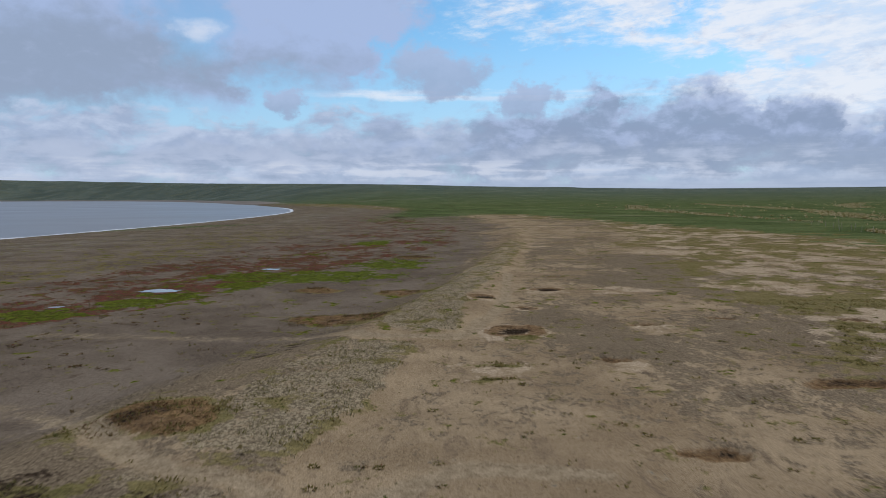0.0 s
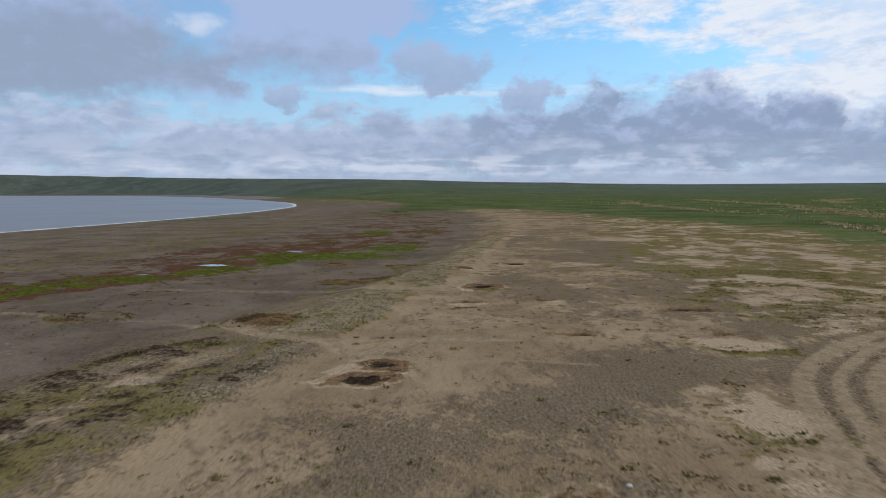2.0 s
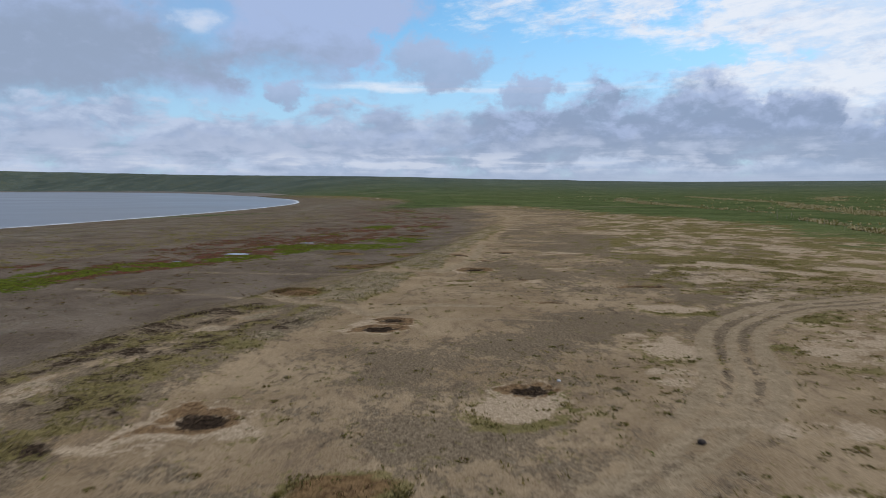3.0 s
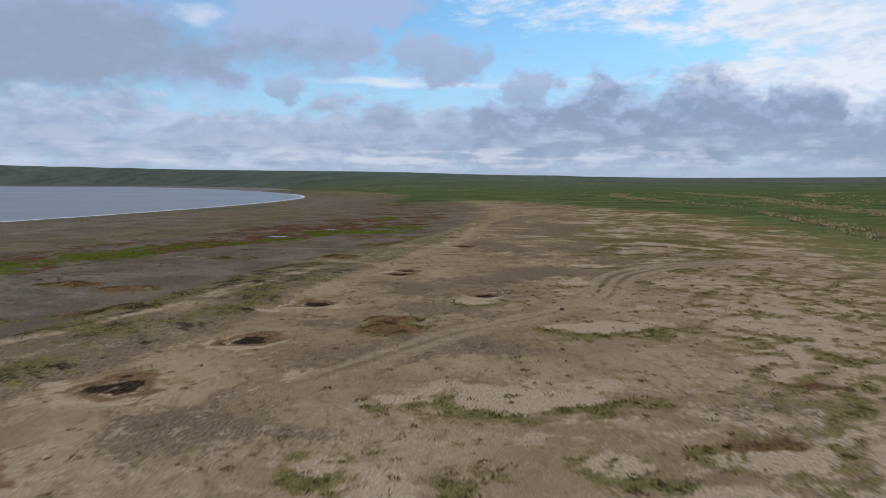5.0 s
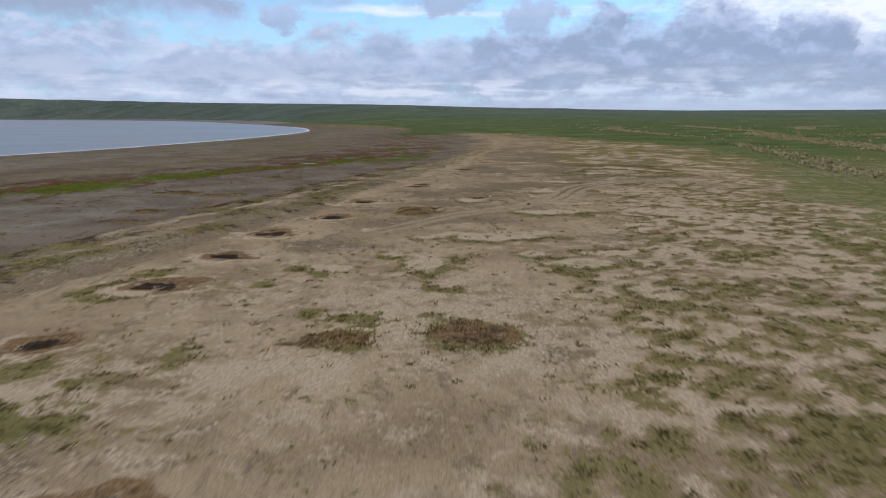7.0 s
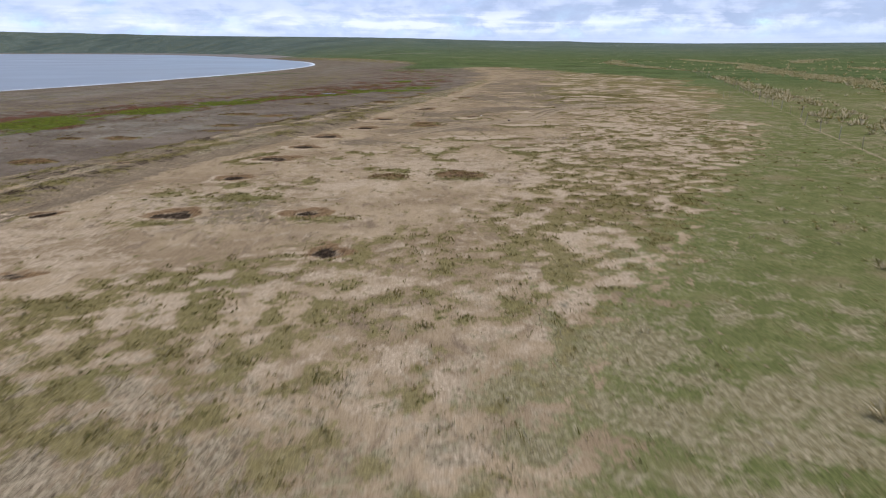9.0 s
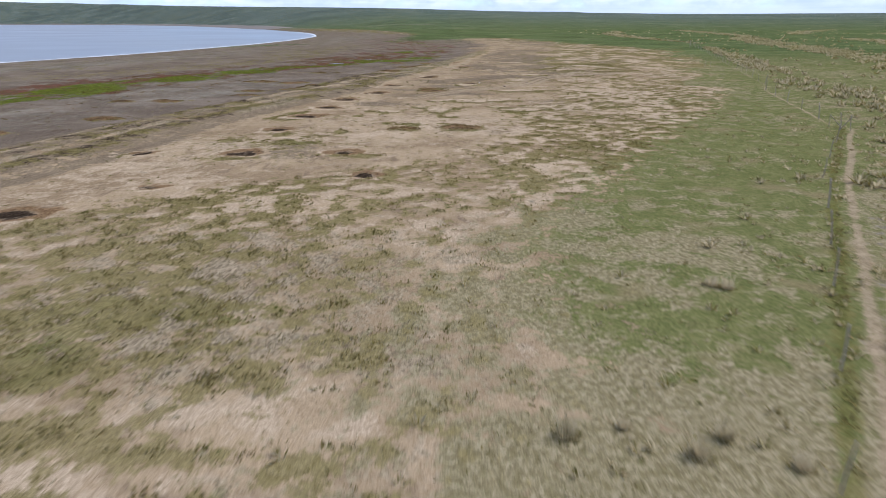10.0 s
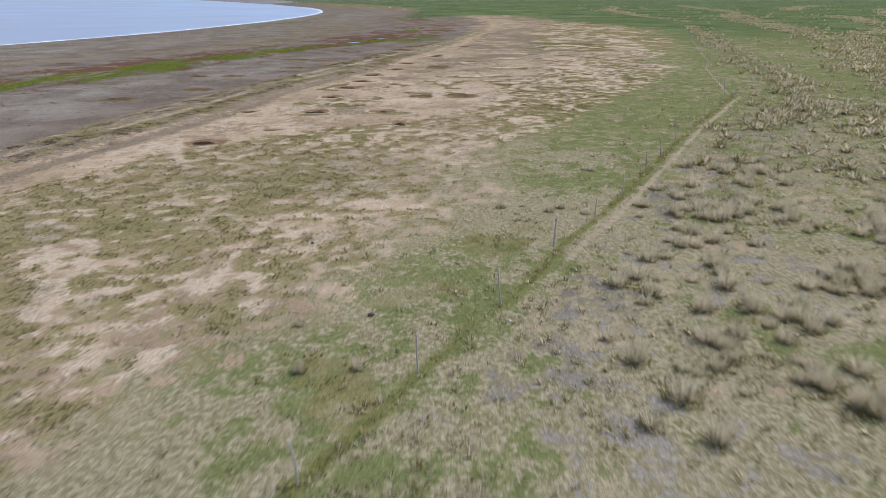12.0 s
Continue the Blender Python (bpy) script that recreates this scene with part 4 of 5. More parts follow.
    for i, (cx, cy, rx, ry) in enumerate(MOUNDS):
        j, q = spot(cx, cy, rx, ry, 0.35, 70 + i)
        f = smooth(1.2 - q, 0, 0.5)
        ring = np.exp(-((q - 0.95) / 0.25) ** 2)
        rust[j] = np.maximum(rust[j], f * (0.86 + 0.8 * fbm(x[j], y[j], 1.4, 95)))
        dark[j] += f * (0.30 + 0.7 * fbm(x[j], y[j], 1.1, 96))
        grass[j] += ring * 0.62 + f * (0.36 + 0.8 * fbm(x[j], y[j], 0.8, 93, 2))
        green[j] += 0.3 * ring
        ash[j] *= 1 - f
        z[j] += 0.14 * smooth(1.25 - q, 0, 0.8)
    for i, (cx, cy, rx) in enumerate(SCARS):
        j, q = spot(cx, cy, rx * 1.25, rx * 0.62, 0.45, 120 + i)
        f = smooth(1.15 - q, 0, 0.5)
        rust[j] = np.maximum(rust[j], f * 0.85)
        dark[j] += f * 0.22 * (y[j] > cy) + 0.2 * f
        z[j] -= 0.16 * f
        far_lip = np.exp(-((q - 1.2) / 0.2) ** 2)
        z[j] += 0.05 * far_lip
        grass[j] += far_lip * 0.2
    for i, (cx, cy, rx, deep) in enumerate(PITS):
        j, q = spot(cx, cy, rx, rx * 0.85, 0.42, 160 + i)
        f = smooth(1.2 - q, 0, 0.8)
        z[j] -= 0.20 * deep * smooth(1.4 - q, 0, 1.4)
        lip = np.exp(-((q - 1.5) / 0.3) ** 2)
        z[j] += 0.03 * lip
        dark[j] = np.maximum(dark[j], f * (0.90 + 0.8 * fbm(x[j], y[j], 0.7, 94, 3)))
        back = smooth(y[j] - cy + 0.5 * (x[j] - cx), -0.6 * rx, 0.8 * rx)
        rust[j] = np.maximum(rust[j], (0.86 + 0.24 * back) * np.exp(-((q - 1.08) / 0.42) ** 2))
        front = smooth(-(y[j] - cy) - 0.4 * (x[j] - cx), -1.2 * rx, 1.2 * rx)
        pale[j] = np.maximum(pale[j], (0.48 + 0.5 * front) * smooth(2.2 - q, 0, 0.7))
        ash[j] *= 1 - smooth(2.0 - q, 0, 0.5)
        grass[j] *= smooth(q, 1.1, 1.5)
    # ruts and trodden paths
    j = (np.abs(x) < 48) & (y > -45) & (y < 125)
    d = line_distance(x[j], y[j], TRACK)
    fade = smooth(x[j] + fbm(x[j], y[j], 5, 98) * 4, -12, 3) * smooth(36 - x[j], 0, 12)
    rut = np.exp(-((d - 0.5) / 0.20) ** 2) * fade
    wide = smooth(1.9 - d, 0, 0.6) * fade
    d2 = line_distance(x[j], y[j], TRACK_OFF)
    rut2 = np.exp(-((d2 - 0.8) / 0.3) ** 2) * smooth(95 - y[j], 0, 60)
    upper = smooth(y[j], -6, 1)
    path[j] += (0.9 - 0.9 * upper) * rut + (0.40 - 0.05 * upper) * wide + upper * fade * (0.9 * np.exp(-((d - 1.2) / 0.32) ** 2) + 0.55 * np.exp(-(d / 0.35) ** 2))
    ash[j] += 0.75 * rut * upper + 0.4 * np.exp(-(d / 0.25) ** 2) * fade * (1 - upper) + 0.3 * np.exp(-((d - 1.4) / 0.4) ** 2) * fade * (1 - upper) + 0.5 * rut2 + 0.35 * np.exp(-((d - 1.9) / 0.3) ** 2) * fade * upper
    path[j] *= 1 - 0.9 * rut * upper
    dark[j] += 0.34 * rut * upper
    grass[j] -= 0.6 * wide
    z[j] -= 0.06 * rut + 0.03 * rut2
    for line in PATHS + MARKS:
        d = line_distance(x[j], y[j], line) + 0.25 * fbm(x[j], y[j], 2.0, 99)
        tread = np.exp(-(d / (0.55 + 0.5 * np.clip(mud[j], 0, 1) if len(line) > 14 else 0.3 if len(line) > 7 else 0.12)) ** 2) * (1.0 if len(line) > 14 else 0.62 if len(line) > 7 else 0.6)
        path[j] += 1.0 * tread * (1 - 0.52 * np.clip(mud[j], 0, 1))
        dark[j] *= 1 - tread
        rust[j] *= 1 - tread
        dry[j] *= 1 - 0.9 * tread
        grass[j] -= 0.5 * tread
        ash[j] *= 1 - tread
        z[j] -= 0.10 * tread * smooth(0.6 * on_berm[j] + 0.4, 0, 1)
    for cx, cy, rx, ry in PUDDLES:
        j, q = spot(cx, cy, rx, ry, 0.3)
        z[j] -= 0.14 * smooth(1.5 - q, 0, 0.8)
        lime[j] -= 0.8 * smooth(1.4 - q, 0, 0.5)
        red[j] -= 0.5 * smooth(1.4 - q, 0, 0.5)
    grass = np.where(lake, 0, grass)
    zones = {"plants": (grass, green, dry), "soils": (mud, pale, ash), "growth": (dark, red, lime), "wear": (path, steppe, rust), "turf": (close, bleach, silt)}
    return z, zones


def build_ground():
    gx = graded([(-75, -40, 0.55), (-40, 40, 0.3), (40, 82, 0.6)], 4700, (1.07, 1.07))
    gy = graded([(-122, -60, 0.35), (-60, 60, 0.3), (60, 140, 0.7)], 4700, (1.3, 1.05))
    nx, ny = len(gx), len(gy)
    x, y = (a.ravel() for a in np.meshgrid(gx, gy))
    z, zones = masks_at(x, y)
    i = (np.arange(ny - 1)[:, None] * nx + np.arange(nx - 1)[None, :]).ravel()
    quads = np.stack([i, i + 1, i + nx + 1, i + nx], 1)
    me = bpy.data.meshes.new("ground")
    me.vertices.add(nx * ny)
    me.vertices.foreach_set("co", np.stack([x, y, z], 1).astype(np.float32).ravel())
    me.loops.add(quads.size)
    me.loops.foreach_set("vertex_index", quads.ravel().astype(np.int32))
    me.polygons.add(len(quads))
    me.polygons.foreach_set("loop_start", np.arange(0, quads.size, 4, dtype=np.int32))
    me.polygons.foreach_set("use_smooth", np.ones(len(quads), bool))
    me.update(calc_edges=True)
    for name, chans in zones.items():
        a = me.attributes.new(name, "FLOAT_COLOR", "POINT")
        v = np.ones((nx * ny, 4), np.float32)
        for k, ch in enumerate(chans):
            v[:, k] = np.clip(ch, 0, 1.2)
        a.data.foreach_set("color", v.ravel())
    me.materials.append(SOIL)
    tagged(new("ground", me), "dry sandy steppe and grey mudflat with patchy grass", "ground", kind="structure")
    return gx, gy, z.reshape(ny, nx), {k: [c.reshape(ny, nx) for c in v] for k, v in zones.items()}


GX, GY, GZ, ZONES = build_ground()


def cell(x, y):
    ix = np.clip(np.searchsorted(GX, x) - 1, 0, len(GX) - 2)
    iy = np.clip(np.searchsorted(GY, y) - 1, 0, len(GY) - 2)
    return ix, iy


def ground_z(x, y):
    x, y = np.asarray(x, float), np.asarray(y, float)
    ix, iy = cell(x, y)
    fx, fy = (x - GX[ix]) / (GX[ix + 1] - GX[ix]), (y - GY[iy]) / (GY[iy + 1] - GY[iy])
    return (GZ[iy, ix] * (1 - fx) + GZ[iy, ix + 1] * fx) * (1 - fy) + (GZ[iy + 1, ix] * (1 - fx) + GZ[iy + 1, ix + 1] * fx) * fy


def zone(name, k, x, y):
    ix, iy = cell(x, y)
    return ZONES[name][k][iy, ix]


# ---- water ----


def flat_mesh(name, ring, z, mat):
    bm = bmesh.new()
    f = bm.faces.new([bm.verts.new((px, py, z)) for px, py in ring])
    if f.normal.z < 0:
        f.normal_flip()
    bmesh.ops.triangulate(bm, faces=[f])
    me = bpy.data.meshes.new(name)
    bm.to_mesh(me)
    bm.free()
    for p in me.polygons:
        if p.normal.z < 0:
            p.flip()
    me.materials.append(mat)
    return new(name, me)


# the sheet of water reaches a little under the beach, whose slope draws the shore
grown = SHORE + np.array([12.0, 0.0])
lake = flat_mesh("water", np.vstack([grown, [(-4600, 3400), (-4600, -900)]]), LAKE_LEVEL, WATER)
tagged(lake, "calm grey-blue lake under a cloudy sky", "lake", kind="structure")


def build_foam():
    """A thin uneven wash of foam that lies along the water's edge."""
    rng = random.Random(5)
    fine = rounded(SHORE[8:75:1], 8)
    verts, faces = [], []
    for i, p in enumerate(fine):
        a, b = fine[max(i - 1, 0)], fine[min(i + 1, len(fine) - 1)]
        t = (b - a) / (np.hypot(*(b - a)) + 1e-9)
        n = np.array([t[1], -t[0]])
        w = 0.8 + 1.2 * value_noise(np.array(i * 0.31), np.array(2.0), 7) 
        off = 0.5 * float(fbm(np.array(p[0]), np.array(p[1]), 12, 8)) - 0.2
        for s, dz in ((off - w, 0.012), (off, 0.05), (off + w * 0.5, 0.03)):
            verts.append((*(p + n * s), LAKE_LEVEL + dz))
        if i:
            k = 3 * i
            faces += [(k - 3, k, k + 1, k - 2), (k - 2, k + 1, k + 2, k - 1)]
    me = bpy.data.meshes.new("foam")
    me.from_pydata(verts, [], faces)
    me.materials.append(FOAM)
    tagged(new("shore_foam", me), "thin white wash of foam along the lake shore", "foam", kind="stuff")


def build_far_beach():
    """The low bare bank along the far side of the lake."""
    far_side = rounded(SHORE[80:], 4)
    verts, faces = [], []
    for i, p in enumerate(far_side):
        a, b = far_side[max(i - 1, 0)], far_side[min(i + 1, len(far_side) - 1)]
        t = (b - a) / (np.hypot(*(b - a)) + 1e-9)
        n = np.array([t[1], -t[0]])
        rise = min(1.0, i / 12) * (3.2 + 2.0 * float(value_noise(np.array(i * 0.4), np.array(1.0), 12)))
        for off, dz in ((-20, -0.3), (4, 0.15 + 0.3 * rise), (26, rise), (60, 0.6 * rise), (90, -2.0)):
            verts.append((*(p + n * off), LAKE_LEVEL + dz))
        if i:
            k = 5 * i
            faces += [(k - 5 + j, k + j, k + j + 1, k - 4 + j) for j in range(4)]
    me = bpy.data.meshes.new("far_beach")
    me.from_pydata(verts, [], faces)
    me.materials.append(BEACH)
    tagged(new("far_beach", me), "narrow bare brown beach along the far lake shore", "beach", kind="structure")


build_foam()
build_far_beach()
for cx, cy, rx, ry in PUDDLES:
    ring = []
    for a in np.linspace(0, 2 * math.pi, 72)[:-1]:
        k = 1 + 0.9 * float(fbm(np.array(cx + 2 * math.cos(a)), np.array(cy + 2 * math.sin(a)), 1.3, 17, 4))
        ring.append((cx + rx * k * math.cos(a), cy + ry * k * math.sin(a)))
    level = float(ground_z(cx, cy)) + 0.10
    tagged(flat_mesh("puddle", ring, level, PUDDLE), "shallow bright puddle on the grey mudflat", "puddle", group="puddles on the mudflat")

# ---- plants ----
FENCE_X = sorted((q, p) for p, q in FENCE)


def fill_blades(name, co, mats, mixed, rng):
    n = len(co)
    base = np.arange(n)[:, None] * 5
    quads, tris = base + np.array([0, 1, 2, 3]), base + np.array([3, 2, 4])
    loops = np.concatenate([quads.ravel(), tris.ravel()])
    me = bpy.data.meshes.new(name)
    me.vertices.add(n * 5)
    me.vertices.foreach_set("co", co.astype(np.float32).ravel())
    me.loops.add(len(loops))
    me.loops.foreach_set("vertex_index", loops.astype(np.int32))
    me.polygons.add(2 * n)
    me.polygons.foreach_set("loop_start", np.concatenate([np.arange(n) * 4, 4 * n + np.arange(n) * 3]).astype(np.int32))
    for m in mats:
        me.materials.append(m)
    if mixed:
        pick = (rng.uniform(0, 1, n) < mixed).astype(np.int32)
        me.polygons.foreach_set("material_index", np.concatenate([pick, pick]))
    me.update(calc_edges=True)
    return me


def blades_mesh(name, roots, count, spread, tall, wide, lean, mats, seed, mixed=0.0):
    """count blades, each a bent pair of triangles, round every root (x, y, z, size)."""
    rng = np.random.default_rng(seed)
    n = len(roots) * count
    r = np.repeat(np.asarray(roots, float), count, axis=0)
    size = r[:, 3]
    a, d = rng.uniform(0, 2 * np.pi, n), spread * np.sqrt(rng.uniform(0, 1, n)) * size
    bx, by = r[:, 0] + d * np.cos(a), r[:, 1] + d * np.sin(a)
    h = rng.uniform(tall[0], tall[1], n) * size
    out = a + rng.normal(0, 0.7, n)
    tip = lean * h * rng.uniform(0.2, 1.0, n)
    turn = rng.uniform(0, 2 * np.pi, n)
    w = wide * size * rng.uniform(0.6, 1.3, n)
    ux, uy = np.cos(turn) * w, np.sin(turn) * w
    z = r[:, 2] - 0.03
    co = np.empty((n, 5, 3))
    co[:, 0] = np.stack([bx - ux, by - uy, z], 1)
    co[:, 1] = np.stack([bx + ux, by + uy, z], 1)
    mx, my = bx + np.cos(out) * tip * 0.4, by + np.sin(out) * tip * 0.4
    co[:, 2] = np.stack([mx + ux * 0.75, my + uy * 0.75, z + h * 0.6], 1)
    co[:, 3] = np.stack([mx - ux * 0.75, my - uy * 0.75, z + h * 0.6], 1)
    co[:, 4] = np.stack([bx + np.cos(out) * tip, by + np.sin(out) * tip, z + h], 1)
    return fill_blades(name, co, mats, mixed, rng)


def tuft_mesh(name, roots, count, reach, wide, mats, seed, mixed=0.0, flat=1.0):
    """Round fluffy tufts: count blades that fan out from each root (x, y, z, size) to a dome and droop at the tip."""
    rng = np.random.default_rng(seed)
    n = len(roots) * count
    r = np.repeat(np.asarray(roots, float), count, axis=0)
    size = r[:, 3]
    a, up = rng.uniform(0, 2 * np.pi, n), np.arccos(rng.uniform(0.34, 1.0, n))
    ln = rng.uniform(reach * 0.65, reach, n) * size
    ox, oy, oz = np.cos(a) * np.sin(up), np.sin(a) * np.sin(up), np.cos(up) * flat
    root = np.sqrt(rng.uniform(0, 1, n)) * 0.28 * reach * size
    bx, by, z = r[:, 0] + np.cos(a) * root, r[:, 1] + np.sin(a) * root, r[:, 2] - 0.03
    turn = a + np.pi / 2 + rng.normal(0, 0.5, n)
    w = wide * size * rng.uniform(0.6, 1.3, n)
    ux, uy = np.cos(turn) * w, np.sin(turn) * w
    co = np.empty((n, 5, 3))
    co[:, 0] = np.stack([bx - ux, by - uy, z], 1)
    co[:, 1] = np.stack([bx + ux, by + uy, z], 1)
    mx, my, mz = bx + ox * ln * 0.5, by + oy * ln * 0.5, z + oz * ln * 0.62
    co[:, 2] = np.stack([mx + ux * 0.9, my + uy * 0.9, mz], 1)
    co[:, 3] = np.stack([mx - ux * 0.9, my - uy * 0.9, mz], 1)
    co[:, 4] = np.stack([bx + ox * ln, by + oy * ln, z + oz * ln * 0.92], 1)
    return fill_blades(name, co, mats, mixed, rng)


def scatter(box, tries, chance, seed, sizes):
    """Places in a box, kept with the chance that a function of x, y gives."""
    rng = np.random.default_rng(seed)
    x, y = rng.uniform(box[0], box[1], tries), rng.uniform(box[2], box[3], tries)
    keep = rng.uniform(0, 1, tries) < chance(x, y)
    x, y = x[keep], y[keep]
    return np.stack([x, y, ground_z(x, y), rng.uniform(*sizes, len(x))], 1)


def clumped(x, y, seed):
    return smooth(fbm(x, y, 1.1, seed, 3), -0.12, 0.18)


def mound_cover(x, y):
    k = np.zeros_like(x)
    for cx, cy, rx, ry in MOUNDS:
        k = np.maximum(k, smooth(0.95 - np.hypot((x - cx) / rx, (y - cy) / ry), 0, 0.3))
    return k


def low_green(x, y):
    g = zone("plants", 0, x, y)
    return np.clip(smooth(g, 0.34, 0.68) * (0.35 + 0.65 * clumped(x, y, 301)) * (1 - mound_cover(x, y)) + 0.015 + 0.16 * smooth(11 - np.hypot(x - 10, y + 2), 0, 5) * clumped(x, y, 305), 0, 1) * (1 - zone("growth", 0, x, y).clip(0, 1)) * (y < 60) * (1 - 0.95 * (zone("wear", 0, x, y) > 0.4))


def low_straw(x, y):
    return np.clip(zone("plants", 2, x, y) * 1.1 - 0.12, 0, 1) * clumped(x, y, 311) * (1 - 0.95 * (zone("wear", 0, x, y) > 0.4))


def in_mounds(x, y):
    k = np.zeros_like(x)
    for cx, cy, rx, ry in MOUNDS:
        k = np.maximum(k, smooth(1.25 - np.hypot((x - cx) / rx, (y - cy) / ry), 0, 0.4))
    flat = smooth(zone("growth", 1, x, y), 0.25, 0.6) * 0.12 + 0.006 * smooth(along(y, BERM_LEFT) - x, 1, 3)
    return np.maximum(k * clumped(x, y, 321), flat)


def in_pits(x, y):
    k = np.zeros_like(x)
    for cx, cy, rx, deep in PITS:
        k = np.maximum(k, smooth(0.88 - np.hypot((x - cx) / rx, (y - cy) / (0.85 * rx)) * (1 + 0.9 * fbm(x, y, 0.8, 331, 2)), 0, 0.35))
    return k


roots = scatter((-30, 34, -118, 45), 190000, low_green, 1, (0.55, 1.5))
tagged(new("low_green_plants", blades_mesh("low_green_plants", roots, 6, 0.13, (0.04, 0.10), 0.028, 1.2, [SEDGE, OLIVE], 11, 0.25)),
       "low olive-green tufts scattered over pale sand", "grass", kind="stuff")


def cushions(x, y):
    """Dark olive cushions dotted over the sand, thicker beside the wheel track and round the bare patches."""
    g = zone("plants", 0, x, y)
    field = smooth(x - along(y, BERM_RIGHT), 0, 2) * smooth(y, -60, -45) * (y < 42)
    k = 0.025 + 0.30 * smooth(9 - np.hypot((x - 8.5) * 0.9, y + 2), 0, 6) * clumped(x, y, 306) + 0.30 * smooth(g, 0.3, 0.6)
    ok = (zone("wear", 0, x, y) < 0.35) & (zone("growth", 0, x, y) < 0.3)
    return k * field * ok


roots = scatter((-16, 30, -60, 42), 42000, cushions, 15, (0.5, 1.4))
tagged(new("olive_cushions", tuft_mesh("olive_cushions", roots, 30, 0.21, 0.024, [OLIVE, RUSTY], 15, 0.12, 0.42)),
       "small dark olive cushion plants dotted over sand", "plants", kind="stuff")
roots = scatter((-32, 45, -120, 60), 240000, low_straw, 2, (0.6, 1.3))
tagged(new("bleached_grass", blades_mesh("bleached_grass", roots, 7, 0.13, (0.05, 0.15), 0.014, 1.2, [TURF, OLIVE], 12, 0.30)),
       "short bleached straw-coloured grass", "grass", kind="stuff")
roots = scatter((-50, 12, -60, 95), 260000, in_mounds, 3, (0.6, 1.3))
tagged(new("rusty_plants", blades_mesh("rusty_plants", roots, 7, 0.13, (0.04, 0.13), 0.018, 1.2, [RUSTY, OLIVE], 13, 0.25)),
       "low rust-brown salt plants in mounds", "plants", kind="stuff")


def mud_clumps(x, y):
    """Rust-brown clumps strewn over the mudflat, crowding towards the belt of salt plants."""
    off = along(y, BELT_NEAR) - x
    flat = smooth(along(y, BERM_LEFT) - 2 - x, 0, 2) * smooth(off + 16, 0, 4)
    return flat * (0.10 + 0.75 * np.exp(-((off + 2.5) / 4.5) ** 2)) * smooth(fbm(x, y, 4, 341, 3), -0.15, 0.2)


roots = scatter((-60, 2, -60, 85), 16000, mud_clumps, 16, (0.4, 1.4))
tagged(new("rusty_clumps", tuft_mesh("rusty_clumps", roots, 16, 0.30, 0.050, [RUSTY, OLIVE], 16, 0.20, 0.30)),
       "low rust-brown clumps strewn over grey mud", "plants", kind="stuff")
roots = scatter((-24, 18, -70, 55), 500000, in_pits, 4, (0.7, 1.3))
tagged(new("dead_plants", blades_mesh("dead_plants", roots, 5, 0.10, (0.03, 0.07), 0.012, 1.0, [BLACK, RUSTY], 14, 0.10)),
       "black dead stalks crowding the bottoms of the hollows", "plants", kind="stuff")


def rough_turf(x, y):
    d = x - along(y, FENCE_X)
    near = smooth(-y, 25, 55) * (smooth(d, -4, 4) * 0.8 + 0.16 * smooth(d, -14, -2))
    return near * (0.25 + 0.75 * smooth(fbm(x, y, 2.2, 331, 3), -0.1, 0.25)) * (1 - 0.95 * (zone("wear", 0, x, y) > 0.4))


roots = scatter((-16, 50, -122, -25), 30000, rough_turf, 8, (0.5, 1.6))
tagged(new("rough_turf", tuft_mesh("rough_turf", roots, 12, 0.22, 0.016, [STRAW, OLIVE], 71, 0.38)),
       "rough knee-deep bleached and green grass by the fence", "grass", kind="stuff")


def tussock_meshes(k):
    """A dome of pale drooping blades with a green base, and the taller stalks."""
    roots = [(0, 0, 0, 1.0)]
    dome = tuft_mesh("grass_tussock", roots, 110, 0.46, 0.012, [TUSSOCK, OLIVE], 40 + k, 0.14)
    bm = bmesh.new()
    bm.from_mesh(dome)
    bm.from_mesh(blades_mesh("base", roots, 60, 0.40, (0.08, 0.22), 0.022, 1.0, [TUSSOCK, OLIVE], 60 + k, 0.9))
    bm.to_mesh(dome)
    bm.free()
    return dome, blades_mesh("stalk_tuft", roots, 90, 0.20, (0.40, 0.82), 0.009, 0.50, [TUSSOCK, OLIVE], 50 + k, 0.0)


# lines along which the tussocks crowd
CROWDED = [(np.array([(8, -112), (10.7, -92), (15.8, -81.7), (17.5, -75.7), (24, -68.5), (28, -58.2), (35.2, -52.3), (43.6, -48.8), (52, -46)]), 3.2),
           (np.array([(35.2, -50), (42.1, -30.9), (47.6, -10.2), (56, 25), (64.9, 59.3), (72, 84)]), 2.6), (np.array([(12, -104), (20, -88), (27, -76), (33, -66)]), 2.6),
           (np.array([(37, -60), (52, -46), (61, -19), (71, 8.7)]), 4.0)]


def tussock_chance(x, y):
    """Where tall tussocks stand: thick along lines behind the fence, scattered between."""
    d = x - along(y, FENCE_X)
    k = 0.0
    for line, w in CROWDED:
        off = line_distance(x, y, line) + 4 * fbm(x, y, 12, 402, 3)
        k = np.maximum(k, np.exp(-(off / w) ** 2))
    thick = (0.10 * smooth(-y, 20, 45) + 0.02 + 0.8 * k) * smooth(fbm(x, y, 3.0, 401, 3), -0.25, 0.15)
    inner = smooth(-d, 0.2, 2) * smooth(9 + d, 0, 4) * smooth(-y, 42, 60) * smooth(fbm(x, y, 4, 403, 3), -0.05, 0.25) * 0.16
    return np.maximum(thick * smooth(d, 0.5, 2.5), inner)


